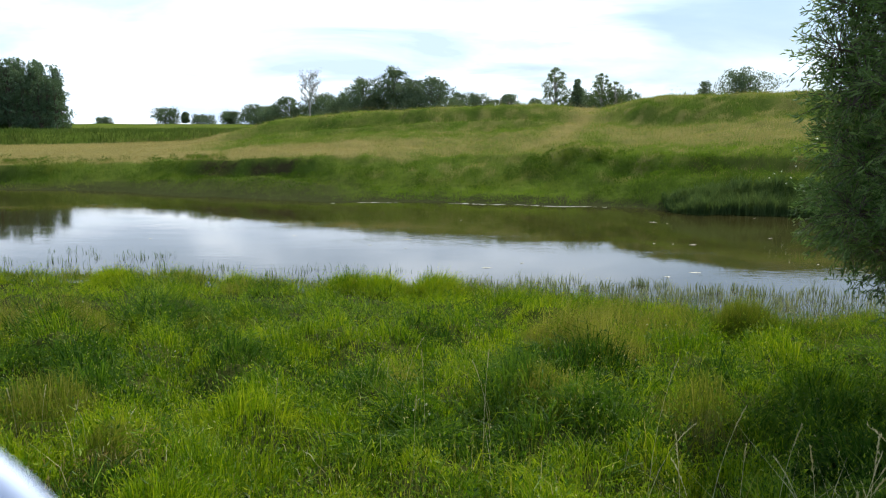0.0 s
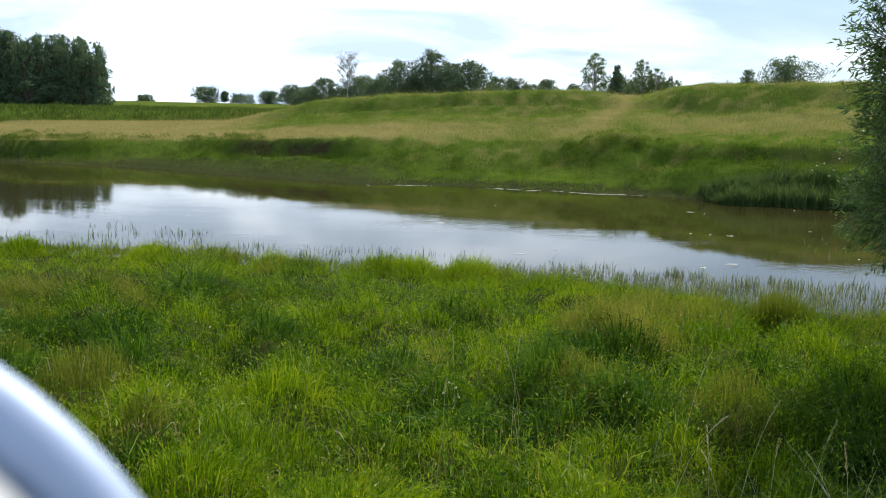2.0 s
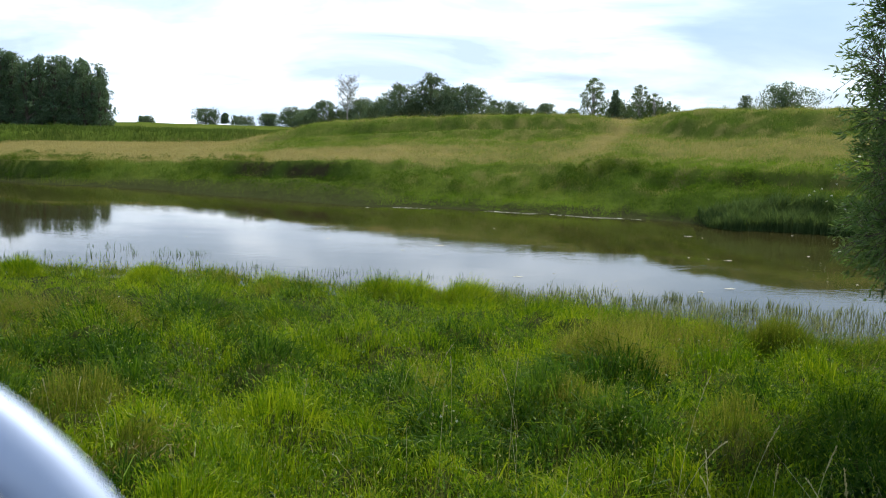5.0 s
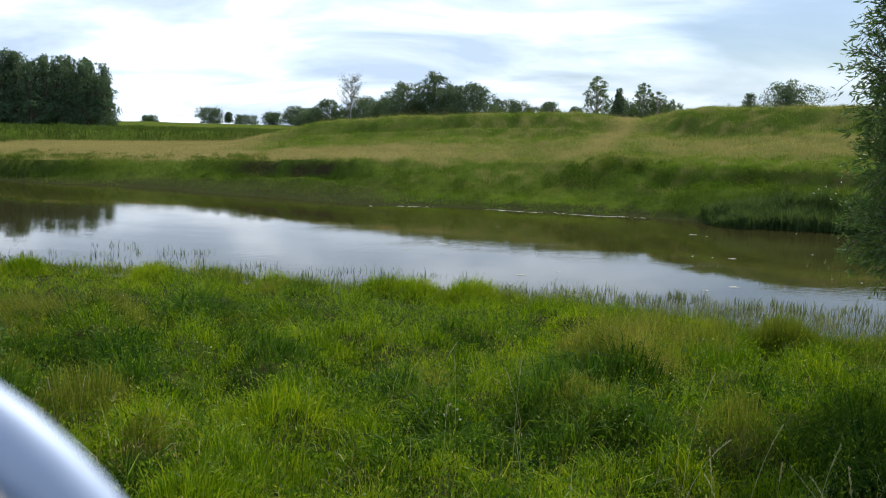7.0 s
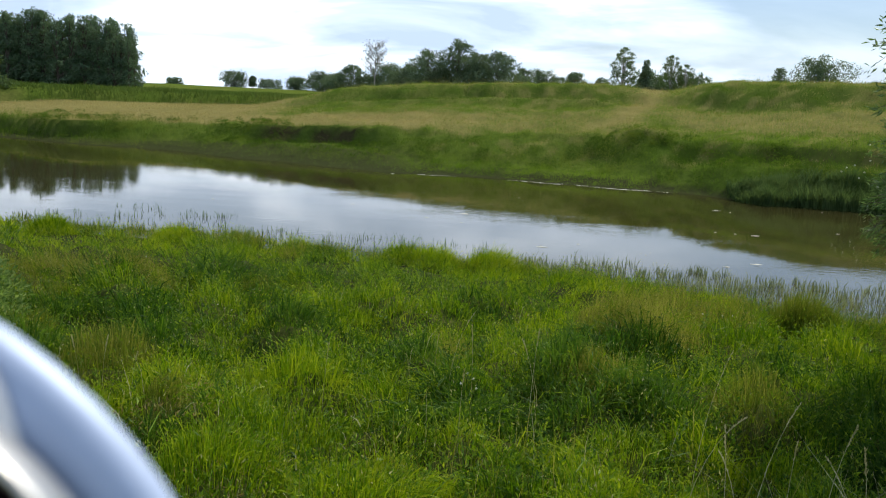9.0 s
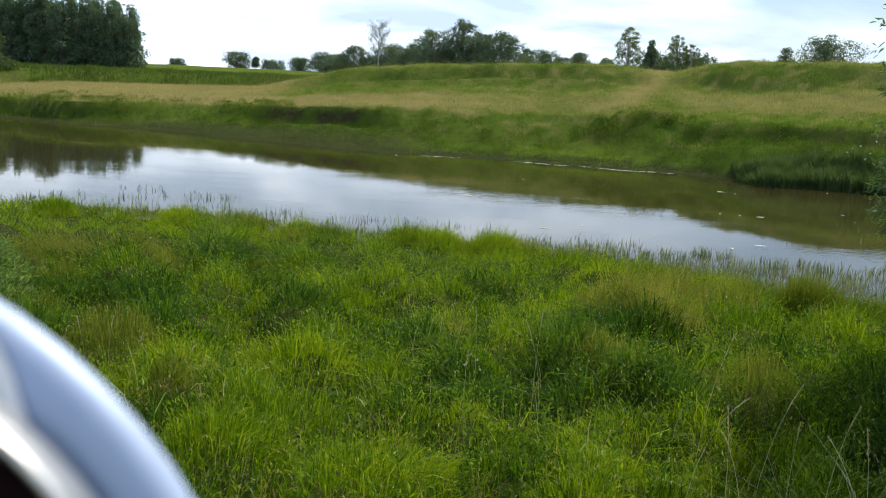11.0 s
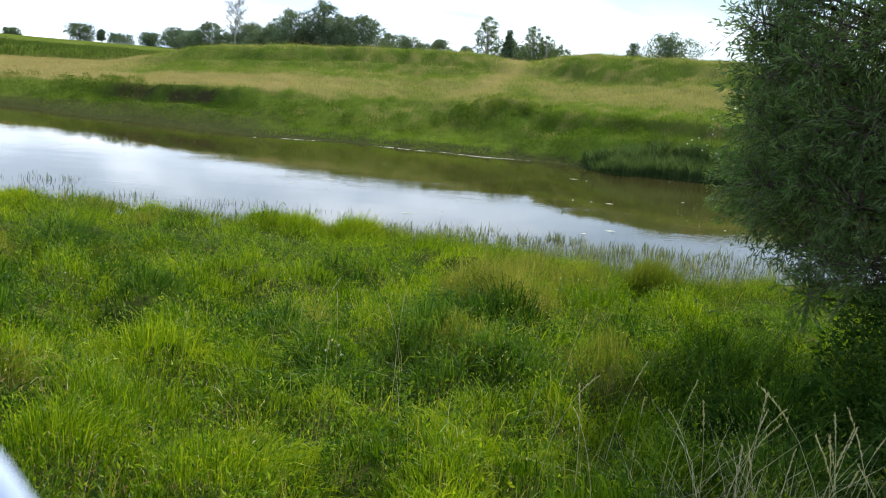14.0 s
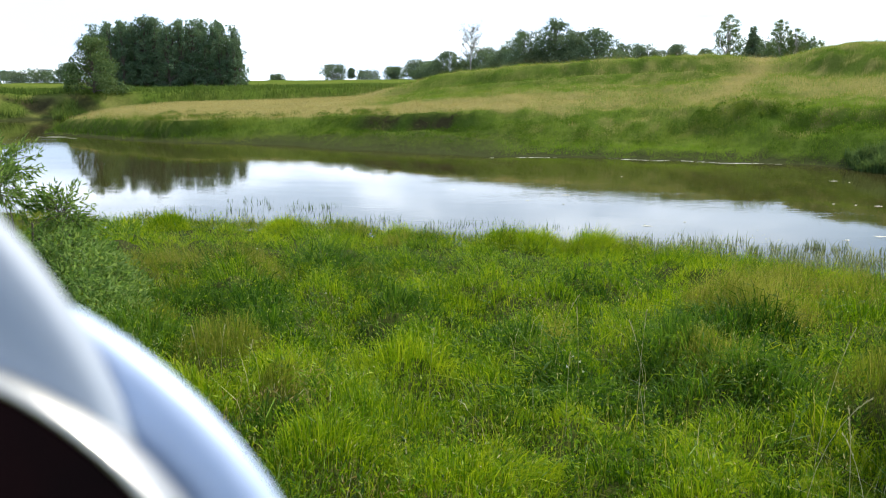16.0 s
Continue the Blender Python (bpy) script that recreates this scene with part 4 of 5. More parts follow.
def far_tree(name, label, h, w, mat, seed, kind="round", leaves=2600, leaf=0.42, bole=0.12, trunk_mat=None):
    """A tree seen from afar: trunk, limbs and a crown of many leaf tufts in uneven lobes."""
    r = np.random.RandomState(seed)
    tree = thing(name, label, "tree")
    # boughs fill the outline of the crown; each carries sprays of leaves on its outer side
    lobes = []
    k = {"bush": 20, "tall": 30, "cone": 30}.get(kind, 28)
    thin = mat is BIRCH
    for i in range(k):
        u = (i + r.rand()) / k
        a = i * 2.4 + r.rand() * 1.2
        if kind == "round":
            wide = math.sqrt(max(0.08, 1 - (1.9 * (u - 0.42)) ** 2 * 0.9))
        elif kind == "tall":
            wide = 1.0 - 0.72 * u ** 1.3
        elif kind == "cone":
            wide = 1.0 - 0.96 * u
        else:
            wide = math.sqrt(max(0.08, 1 - u * u * 0.85))
        low = bole if kind in ("round", "tall") else 0.02
        z = h * (low + (0.97 - low) * u)
        reach = w * 0.5 * wide * (0.15 + 0.62 * math.sqrt(r.rand()))
        s = w * (0.13 + 0.10 * r.rand()) * (0.5 + 0.5 * wide) * (0.8 if thin else 1.0)
        at = np.array([reach * math.cos(a), reach * math.sin(a), min(z, h - s * 0.9)])
        for j in range(10 if thin else 11):
            way = unit(r.randn(3) + (0, 0, 0.25))
            q = s * (0.38 + 0.30 * r.rand())
            p = at + way * s * (0.55 + 0.55 * r.rand()) * (1, 1, 0.9)
            lobes.append((p[0], p[1], min(max(p[2], q * 0.5), h * 1.03), q))
    lobes = np.array(lobes)
    pick = r.choice(len(lobes), leaves, p=lobes[:, 3] ** 2 / (lobes[:, 3] ** 2).sum())
    way = unit(r.randn(leaves, 3))
    rad = lobes[pick, 3] * (0.15 + 0.95 * r.rand(leaves) ** 0.5)
    place = lobes[pick, :3] + way * rad[:, None] * (1, 1, 0.8)
    # leaves lie like shingles over the lobes
    skin = unit(way + r.randn(leaves, 3) * (2.0 if mat is BIRCH else 1.0))
    along = unit(np.cross(skin, r.randn(leaves, 3)))
    crown = leaf_mesh("crown", place, along, leaf * (0.6 + 0.8 * r.rand(leaves)), 0.36, mat, r, skin)
    part("crown", crown, tree)
    runs = [([(0, 0, -0.2), (0.02 * h, 0, 0.35 * h), (0.0, 0.01 * h, 0.8 * h)], [0.022 * h, 0.016 * h, 0.005 * h], 7)]
    for i in range(0, len(lobes), 9):
        x, y, z, s = lobes[i]
        runs.append(([(0.01 * h, 0, z * 0.55), (x * 0.5, y * 0.5, z * 0.85), (x, y, z)], [0.009 * h, 0.006 * h, 0.002 * h], 5))
    part("trunk", tubes("trunk", runs, trunk_mat or BARK), tree)
    return tree


def bare_tree(h, w, seed):
    r = np.random.RandomState(seed)
    tree = thing("birch_tree", "half-bare pale birch with a thin twiggy crown", "tree")
    runs = [([(0, 0, -0.2), (0.1, 0, h * 0.5), (0.2, 0.05, h * 0.95)], [0.14, 0.09, 0.02], 7)]
    twigs = []
    for i in range(34):
        z = h * (0.35 + 0.6 * r.rand())
        a, l = r.rand() * 6.283, w * 0.5 * (0.5 + 0.6 * r.rand()) * (1.15 - 0.5 * z / h)
        e = np.array([l * math.cos(a), l * math.sin(a), z + l * 0.9])
        runs.append(([(0.1, 0, z), (e[0] * 0.5, e[1] * 0.5, z + l * 0.55), e], [0.035, 0.022, 0.010], 4))
        for j in range(34):
            f = unit(r.randn(3) + (0, 0, 0.4)) * w * 0.16
            s = np.array([0.1, 0, z]) + (e - (0.1, 0, z)) * (0.35 + 0.65 * r.rand())
            twigs.append(([s, s + f], [0.011, 0.004], 3))
    part("trunk", tubes("trunk", runs, PALE_BARK), tree)
    tagged(part("twigwork", tubes("twigwork", twigs, PALE_BARK), tree, "fine grey twigs"), kind="stuff")
    n = 900
    p = np.array([t[0][1] for t in twigs])[r.randint(0, len(twigs), n)] + r.randn(n, 3) * 0.2
    part("crown", leaf_mesh("crown", p, unit(r.randn(n, 3)), 0.12 + 0.1 * r.rand(n), 0.35, BIRCH, r), tree)
    return tree


def put(tree, x, y, turn, scale=1.0):
    tree.matrix_basis = pose(x, y, float(height(x, y)) - 0.05, 0, 0, turn) @ Matrix.Diagonal((scale, scale, scale, 1))


def again(tree, x, y, turn, scale=1.0):
    c = copy_thing(tree, pose(x, y, float(height(x, y)) - 0.05, 0, 0, turn))
    c.scale = (scale, scale, scale)
    return c


def plant_far_trees():
    # singles along the skyline: kind, place, width, height of the top
    table = [
        ("round", -61.0, 180.0, 6.4, 6.5), ("round", -57.0, 181.2, 1.9, 5.5), ("bush", -53.6, 182.3, 6.0, 4.9), ("round", -45.2, 174.2, 5.4, 5.6),
        ("round", -36.6, 160.9, 6.2, 6.7), ("round", -28.2, 147.3, 6.4, 7.8), ("bush", -31.8, 152.0, 5.0, 6.2), ("round", -21.5, 148.5, 9.5, 8.2),
        ("round", -16.5, 139.0, 6.5, 8.0), ("round", -12.6, 129.4, 8.0, 9.9), ("round", -7.9, 129.8, 7.0, 11.7), ("round", -4.6, 127.0, 6.0, 9.6),
        ("round", -1.7, 125.0, 7.4, 9.9), ("round", 2.6, 136.0, 4.4, 8.0), ("round", 5.7, 139.9, 6.2, 7.9), ("round", 11.2, 139.6, 5.0, 7.9),
        ("bush", 14.7, 129.2, 3.6, 6.7), ("cone", 15.3, 93.8, 2.4, 7.8), ("bush", 17.0, 98.5, 6.4, 6.8), ("bush", 21.0, 97.5, 5.6, 6.7),
        ("round", 45.5, 142.9, 4.2, 10.2), ("round", 47.9, 131.6, 9.6, 11.4), ("bush", -80.4, 194.0, 4.4, 4.6),
        ("bush", -100.4, 124.6, 6.5, 5.0), ("round", -95.9, 127.3, 7.0, 5.3), ("round", -87.2, 122.0, 4.8, 6.1),
        ("bush", 42.0, 192.8, 6.5, 8.2), ("bush", 49.0, 192.8, 7.0, 8.6), ("bush", 56.0, 190.0, 6.5, 8.4), ("bush", 36.0, 195.0, 6.0, 8.0),
    ]
    # undergrowth that joins them
    table += [("bush", -33.5, 157.0, 7.0, 5.9), ("bush", -25.0, 150.0, 7.5, 6.3), ("bush", -18.6, 142.0, 7.0, 6.6), ("bush", -10.2, 131.0, 7.0, 7.3), ("bush", -5.8, 129.0, 6.0, 7.6), ("bush", 1.2, 131.0, 6.0, 7.0), ("bush", 8.4, 140.0, 6.0, 6.9)]
    for i, (kind, x, y, w, top) in enumerate(table):
        h = top - float(height(x, y))
        dark = OAK
        t = far_tree({"bush": "shrub", "cone": "fir_tree"}.get(kind, "tree"), {"bush": "low dark green shrub on the skyline", "cone": "small pointed dark fir behind the mounds", "tall": "tall dark tree with a ragged top on the skyline"}.get(kind, "round-crowned dark green tree on the skyline"),
                     h, w, dark, 100 + i, kind, leaves=int(1500 + 175 * w * h), leaf=0.215, bole=0.02 if w > 2.5 else 0.15)
        tagged(t, group="skyline trees")
        put(t, x, y, 0)
    # birches behind the saddle
    b = far_tree("birch_tree", "slender light green birch behind the mounds", 7.2, 4.3, BIRCH, 201, "round", 6500, 0.15, 0.06, PALE_BARK)
    tagged(b, group="birches")
    put(b, 12.8, 94.1, 0, (9.2 - float(height(12.8, 94.1))) / 7.2)
    again(b, 18.0, 93.2, 130, (8.5 - float(height(18.0, 93.2))) / 7.2)
    again(b, 19.6, 93.6, 40, 0.58)
    put(bare_tree(10.7 - float(height(-22.5, 138.2)), 5.0, 77), -22.5, 138.2, 0)
    # the wood beyond the field
    kinds = [far_tree("wood_tree", "tall dark alder of the wood beyond the field", 7.0, 2.5 + 0.25 * i, ALDER, 300 + i, "tall", 3200, 0.16, 0.03) for i in range(4)]
    r = np.random.RandomState(9)
    spots = []
    for i in range(20):
        for row in range(3):
            f = (i + 0.5 * (row % 2)) / 19.5
            spots.append((-53.0 + 12.6 * f - row * 1.2 + r.randn() * 0.25, 78.5 + 7.6 * f + row * 3.2 + r.randn() * 0.4))
    for i, (x, y) in enumerate(spots):
        f = (x + 52.5) / 12.8
        s = (0.86 + 0.26 * r.rand()) * float(np.interp(f, [0, 0.35, 0.8, 1.0], [0.95, 1.04, 0.96, 0.72]))
        t = kinds[i % 4]
        if i < 4:
            put(t, x, y, r.rand() * 360, s)
            tagged(t, group="wood trees")
        else:
            again(t, x, y, r.rand() * 360, s)
    # the lone tree on the bank of the bend
    lone = far_tree("bank_tree", "bushy green tree on the earthy bank of the river bend", 5.2, 6.4, BIRCH, 410, "tall", 9000, 0.17, 0.0)
    put(lone, -40.5, 59.8, 20, (6.35 - float(height(-40.5, 59.8))) / 5.2)


meadow()
bank_grass()
field_crop()
plant_far_trees()


def willow(name, label, at, h, crown, seed, leaves, leaf, mat, shoots=150):
    """A bushy willow: several stems, arching limbs, thin shoots and many narrow leaves along the shoots.
    crown: rows of lobes (x, y, z, radius) about the foot."""
    r = np.random.RandomState(seed)
    tree = thing(name, label, "tree", at)
    lobes = np.array(crown, float)
    runs = []
    thick = h / 5
    for i in range(5):
        a = 6.283 * i / 5 + r.rand()
        runs.append(([(0.12 * math.cos(a), 0.12 * math.sin(a), -0.2), (0.35 * math.cos(a), 0.35 * math.sin(a), h * 0.25), (0.5 * math.cos(a), 0.5 * math.sin(a), h * 0.6)], [0.10 * thick, 0.07 * thick, 0.035 * thick], 8))
    part("trunk", tubes("trunk", runs, BARK), tree)
    limbs, places, ways, sizes = [], [], [], []
    for x, y, z, s in lobes:
        foot = np.array([0.25 * x, 0.25 * y, max(0.6 * z, z - 0.9)])
        mid = np.array([x * 0.6, y * 0.6, z * 0.92])
        limbs.append(([foot, mid, (x, y, z)], [0.024 * thick, 0.016 * thick, 0.008 * thick], 5))
        for j in range(shoots):
            w = unit(r.randn(3) + (0, 0, 0.25))
            root = np.array([x, y, z]) + w * s * 0.30 * r.rand()
            end = np.array([x, y, z]) + w * s * (0.74 + 0.26 * r.rand())
            end[2] -= 0.10 * s * r.rand()
            limbs.append(([root, (root + end) / 2 + (0, 0, 0.04), end], [0.0045, 0.0035, 0.0015], 3))
            m = max(3, int(leaves / (len(lobes) * shoots)))
            f = 0.15 + 0.9 * r.rand(m) ** 0.8
            d = unit(end - root)
            places.append(root + (end - root) * f[:, None] + r.randn(m, 3) * 0.018)
            ways.append(unit(d * 0.9 + r.randn(m, 3) * 0.55 + (0, 0, -0.08)))
    tagged(part("branchwork", tubes("branchwork", limbs, BARK), tree), kind="stuff")
    places, ways = np.concatenate(places), np.concatenate(ways)
    part("crown", leaf_mesh("crown", places, ways, leaf * (0.6 + 0.7 * r.rand(len(places))), 0.115, mat, r), tree, "narrow grey-green willow leaves")
    return tree


def plant_willows():
    r = np.random.RandomState(3)
    # the large willow: lobes in rings about the stem, reaching out over the bank behind
    rows = []
    for z, reach, k, s in ((1.15, 0.8, 14, 0.34), (1.45, 1.25, 20, 0.36), (1.75, 1.3, 20, 0.36), (2.05, 1.32, 20, 0.36), (2.35, 1.3, 20, 0.36), (2.65, 1.3, 20, 0.36), (2.95, 1.28, 20, 0.36), (3.25, 1.26, 20, 0.36), (3.55, 1.24, 19, 0.36), (3.85, 1.2, 18, 0.36), (4.15, 1.12, 16, 0.38), (4.5, 1.0, 12, 0.42), (4.9, 0.85, 8, 0.45), (5.3, 0.5, 4, 0.5),
                           (1.35, 0.9, 9, 0.5), (1.6, 0.75, 12, 0.6), (2.2, 0.75, 12, 0.6), (2.8, 0.7, 7, 0.55), (3.4, 0.7, 5, 0.55), (4.0, 0.6, 3, 0.5)):
        for i in range(k):
            a = 6.283 * (i + r.rand() * 0.6) / k + z * 2.1
            q = reach * (0.9 + 0.14 * r.rand())
            rows.append((q * math.cos(a), q * math.sin(a), z + 0.18 * r.randn(), s * (0.85 + 0.3 * r.rand())))
    for z, k in ((1.5, 7), (1.9, 8), (2.6, 8), (3.3, 8), (4.0, 7), (4.6, 5)):
        for i in range(k):
            rows.append((0.1 + 1.9 * r.rand(), -1.9 + 1.7 * r.rand(), z + 0.25 * r.randn(), 0.52))
    rows = [(x - 1.15, y, z, s) for x, y, z, s in rows]
    willow("willow_tree", "dense dark green willow with narrow leaves on the near bank", (5.33, 5.7, float(height(4.18, 5.7))), 5.0, rows, 11, 190000, 0.058, WILLOW, shoots=32)
    # the small willow shrub by the water
    rows = [(-0.2, 0.0, 1.15, 0.40), (0.25, 0.3, 0.9, 0.36), (-0.5, 0.4, 1.3, 0.45), (0.1, -0.4, 0.6, 0.36), (0.45, -0.1, 0.5, 0.36), (0.7, -0.5, 0.4, 0.33), (-0.6, -0.3, 0.8, 0.42), (-1.0, 0.3, 1.5, 0.5), (0.4, -0.8, 0.3, 0.33), (0.9, 0.0, 0.25, 0.3)]
    willow("willow_shrub", "young willow shrub with pale narrow leaves in the grass", (-5.4, 6.6, float(height(-5.4, 6.6))), 1.3, rows, 12, 12000, 0.075, YOUNG, shoots=40)


plant_willows()


# ---- small growth and floating things ----
def stalk(x, y, top, seed, dense=True):
    """A dry flowering grass: a thin bent stem with a head of small spikelets."""
    r = np.random.RandomState(seed)
    g = float(height(x, y))
    h = top - g
    a, l = r.rand() * 6.283, h * (0.05 + 0.31 * r.rand())
    ob = thing("grass_stalk", "tall dry grass stalk with a pale seed head", "grass stalk", (x, y, g), "dry grass stalks")
    def at(f):
        return np.array([l * f ** 2.2 * math.cos(a), l * f ** 2.2 * math.sin(a), h * (f + 0.22 * (l / h) * (f - f ** 4) * 2)])
    part("stem", tubes("stem", [([at(f) for f in (0, 0.25, 0.45, 0.62, 0.76, 0.88, 0.95, 1.0)], [0.0013, 0.0013, 0.0012, 0.0010, 0.0009, 0.0008, 0.0007, 0.0004], 4)], STRAW), ob)
    m = 80 if dense else 45
    f = 0.83 + 0.17 * r.rand(m)
    p = np.array([at(v) for v in f])
    w = unit(np.stack([r.randn(m) * 0.22 + math.cos(a) * 0.5, r.randn(m) * 0.22 + math.sin(a) * 0.5, 0.9 + 0 * f], -1))
    part("seed_head", leaf_mesh("seed_head", p, w, 0.0145 * (0.4 + 0.9 * r.rand(m)), 0.10, STRAW, r), ob, "pale feathery seed head")["kind"] = "stuff"


def stalks():
    tips = [(-0.1, 4.4, 1.36), (0.23, 4.39, 1.32), (1.01, 3.77, 1.46), (1.11, 3.21, 1.44), (1.36, 3.12, 1.45), (-0.99, 4.49, 1.19), (-0.15, 4.0, 1.23), (0.83, 3.19, 1.37), (0.94, 2.74, 1.36),
            (-1.3, 3.36, 1.21), (-2.41, 4.38, 1.14), (-2.31, 4.43, 1.09), (-2.08, 4.33, 1.07), (1.41, 2.53, 1.59), (1.63, 2.27, 1.71), (1.57, 2.07, 1.65), (1.33, 2.58, 1.55), (0.9, 2.86, 1.46),
            (1.48, 2.26, 1.59), (1.55, 2.21, 1.67), (1.34, 2.23, 1.55), (1.16, 2.98, 1.44), (1.63, 2.02, 1.63)]
    rr = np.random.RandomState(17)
    tips += [(1.3 + 0.7 * rr.rand(), 2.0 + 0.9 * rr.rand(), 1.36 + 0.24 * rr.rand()) for i in range(14)]
    tips += [(-2.6 + 3.0 * rr.rand(), 2.9 + 2.4 * rr.rand(), 1.12 + 0.16 * rr.rand()) for i in range(4)]
    for i, (x, y, top) in enumerate(tips):
        stalk(x, y, top, 500 + i, i % 3 != 2)
    # a tangle of dry straw under the tall stalks
    n = 420
    x, y = 1.2 + 1.0 * rr.rand(n), 2.3 + 0.9 * rr.rand(n)
    me = blades("dry_tangle", x, y, 0.16 + 0.42 * rr.rand(n), 0.002 + 0.0035 * rr.rand(n), STRAW, 93, 1.3)
    tagged(new("dry_tangle", me), "tangle of pale dry straw in the shade", "grass", kind="stuff")
    # dry stems lying in the grass
    n = 130
    x, y = -2.1 + 1.4 * rr.rand(n), 2.9 + 1.7 * rr.rand(n)
    me = blades("lying_straw", x, y, 0.03 + 0.05 * rr.rand(n), 0.004 + 0.004 * rr.rand(n), STRAW, 94, 1.6, z=height(x, y) + 0.08 + 0.10 * rr.rand(n))
    tagged(new("lying_straw", me), "pale dry stems lying broken in the grass", "grass", kind="stuff")
    # shorter loose stems all over the meadow
    x, y, r = fan(380, 2.2, 11, 44, 91, 0.8)
    n = len(x)
    me = blades("dry_stems", x, y, 0.22 + 0.26 * r.rand(n), 0.002 + 0.0025 * r.rand(n), STRAW, 92, 0.5)
    tagged(new("dry_stems", me), "scattered dry straw stems among the green grass", "grass", kind="stuff")


def water_stems(name, label, spots, per, seed, tall):
    """Thin upright stems that stand in shallow water."""
    r = np.random.RandomState(seed)
    s = np.array(spots, float)
    pick = r.randint(0, len(s), per * len(s))
    # the stems stand in small clumps
    clump = r.randn(len(s) * 9, 2)[pick * 9 + (r.rand(len(pick)) ** 1.6 * 9).astype(int)]
    x, y = s[pick, 0] + clump[:, 0] * s[pick, 2] + r.randn(len(pick)) * 0.06, s[pick, 1] + clump[:, 1] * s[pick, 3] + r.randn(len(pick)) * 0.05
    n = len(x)
    me = blades(name, x, y, tall * (0.35 + 0.8 * r.rand(n) ** 1.5), (0.003 + 0.004 * r.rand(n)) * 1.7, FRINGE if tall > 0.2 else REED, seed + 1, 0.5, z=np.full(n, -0.03))
    return tagged(new(name, me), label, "water plants", kind="stuff")


def reeds():
    water_stems("water_horsetail", "sparse thin water plants in the shallows",
                [(-7.3, 15.6, 0.25, 0.1), (-6.6, 15.9, 0.3, 0.08), (-6.2, 16.0, 0.35, 0.08), (-5.8, 16.1, 0.25, 0.1), (-4.6, 14.6, 0.3, 0.15), (-4.1, 14.7, 0.2, 0.1), (-1.8, 13.5, 0.2, 0.12), (-1.2, 13.6, 0.3, 0.1), (-0.2, 13.8, 0.15, 0.1), (-9.0, 14.6, 0.5, 0.2), (-8.2, 15.4, 0.7, 0.15), (-6.9, 14.8, 0.6, 0.12), (-5.4, 15.0, 0.5, 0.1), (-3.2, 14.2, 0.5, 0.12), (-2.4, 14.6, 0.3, 0.08), (-7.6, 16.6, 0.4, 0.08), (-0.9, 14.4, 0.3, 0.06), (1.6, 13.6, 0.3, 0.1), (-9.0, 15.2, 0.25, 0.1), (-9.1, 14.8, 0.3, 0.1)], 34, 71, 0.20)
    water_stems("shore_horsetail", "thin water plants standing dense along the shore",
                [(0.6, 12.9, 0.4, 0.25), (1.3, 12.7, 0.4, 0.25), (2.0, 12.4, 0.4, 0.3), (2.9, 12.4, 0.35, 0.5), (3.6, 11.9, 0.4, 0.6), (4.3, 11.6, 0.4, 0.7), (5.2, 11.4, 0.5, 0.6), (4.5, 12.7, 0.35, 0.15), (3.3, 13.0, 0.2, 0.15), (0.3, 12.6, 0.5, 0.2), (2.4, 11.7, 0.5, 0.25), (3.2, 11.1, 0.5, 0.3), (4.2, 10.7, 0.5, 0.3), (-1.4, 13.0, 0.5, 0.15), (-4.4, 13.7, 0.8, 0.15)], 130, 73, 0.21)
    # the fuzzy fringe where the meadow meets the water
    edge = [(x, d) for x in np.linspace(-0.6, 6.6, 30) for d in (0.25, 0.8, 1.4, 2.1) if d < np.interp(x, [-0.6, 0.6, 2, 3.2, 6.6], [0.6, 1.3, 1.5, 2.3, 2.9])]
    water_stems("shore_fringe", "grey-green fringe of fine plants in the shallows",
                [(x + 0.25 * math.sin(9 * d + x), float(near_shore(x)) + d, 0.2, 0.30) for x, d in edge], 46, 77, 0.22)
    r = np.random.RandomState(79)
    pick = r.randint(0, len(edge), 900)
    x = np.array([edge[i][0] for i in pick]) + 0.16 * r.randn(900)
    y = near_shore(x) + np.array([edge[i][1] for i in pick]) * (0.75 + 0.3 * r.rand(900)) - 0.1
    stem_herbs("water_herbs", "fine grey-green leafy plants in the shallows", x, y, 0.12 + 0.14 * r.rand(900) - height(x, y), 14, 0.030, 0.22, FRINGE, 80)
    # the reed bed on the far shore
    r = np.random.RandomState(75)
    n = 9000
    x = 6.9 + 4.0 * r.rand(n)
    y = far_shore(x) - 0.25 + 1.3 * r.rand(n)
    tall = (0.40 + 0.28 * r.rand(n)) * np.interp(x, [6.9, 7.6, 10.2, 10.9], [0.45, 1.0, 1.1, 0.7]) * (1 + 0.2 * wave(x, y, 0.9, 33))
    me = blades("reed_bed", x, y, tall, 0.014 + 0.012 * r.rand(n), REED, 76, 0.45, z=np.maximum(height(x, y), -0.05))
    tagged(new("reed_bed", me), "dense dark reed bed on the far shore", "reeds", kind="stuff")


def umbel(x, y, top, seed, size=0.10, stem=0.004):
    """A white umbel on a stem."""
    r = np.random.RandomState(seed)
    g = float(height(x, y))
    h = max(top - g, 0.2)
    ob = thing("white_flower", "small white flower head on a green stem", "flower", (x, y, g), "white flowers")
    part("stem", tubes("stem", [([(0, 0, 0), (0.02, 0, h * 0.5), (0.03, 0.01, h)], [stem, stem * 0.8, stem * 0.6], 4)], SEDGE), ob)
    m = 40
    q, a = size * np.sqrt(r.rand(m)), r.rand(m) * 6.283
    way = unit(r.randn(m, 3) + (0, 0, 0.5))
    p = np.array([0.03, 0.01, h]) + way * (q * (0.4 + 0.5 * r.rand(m)))[:, None]
    part("flower_head", leaf_mesh("flower_head", p, way, np.full(m, size * 0.35), 0.4, PETAL, r), ob, "white flower head")["kind"] = "stuff"


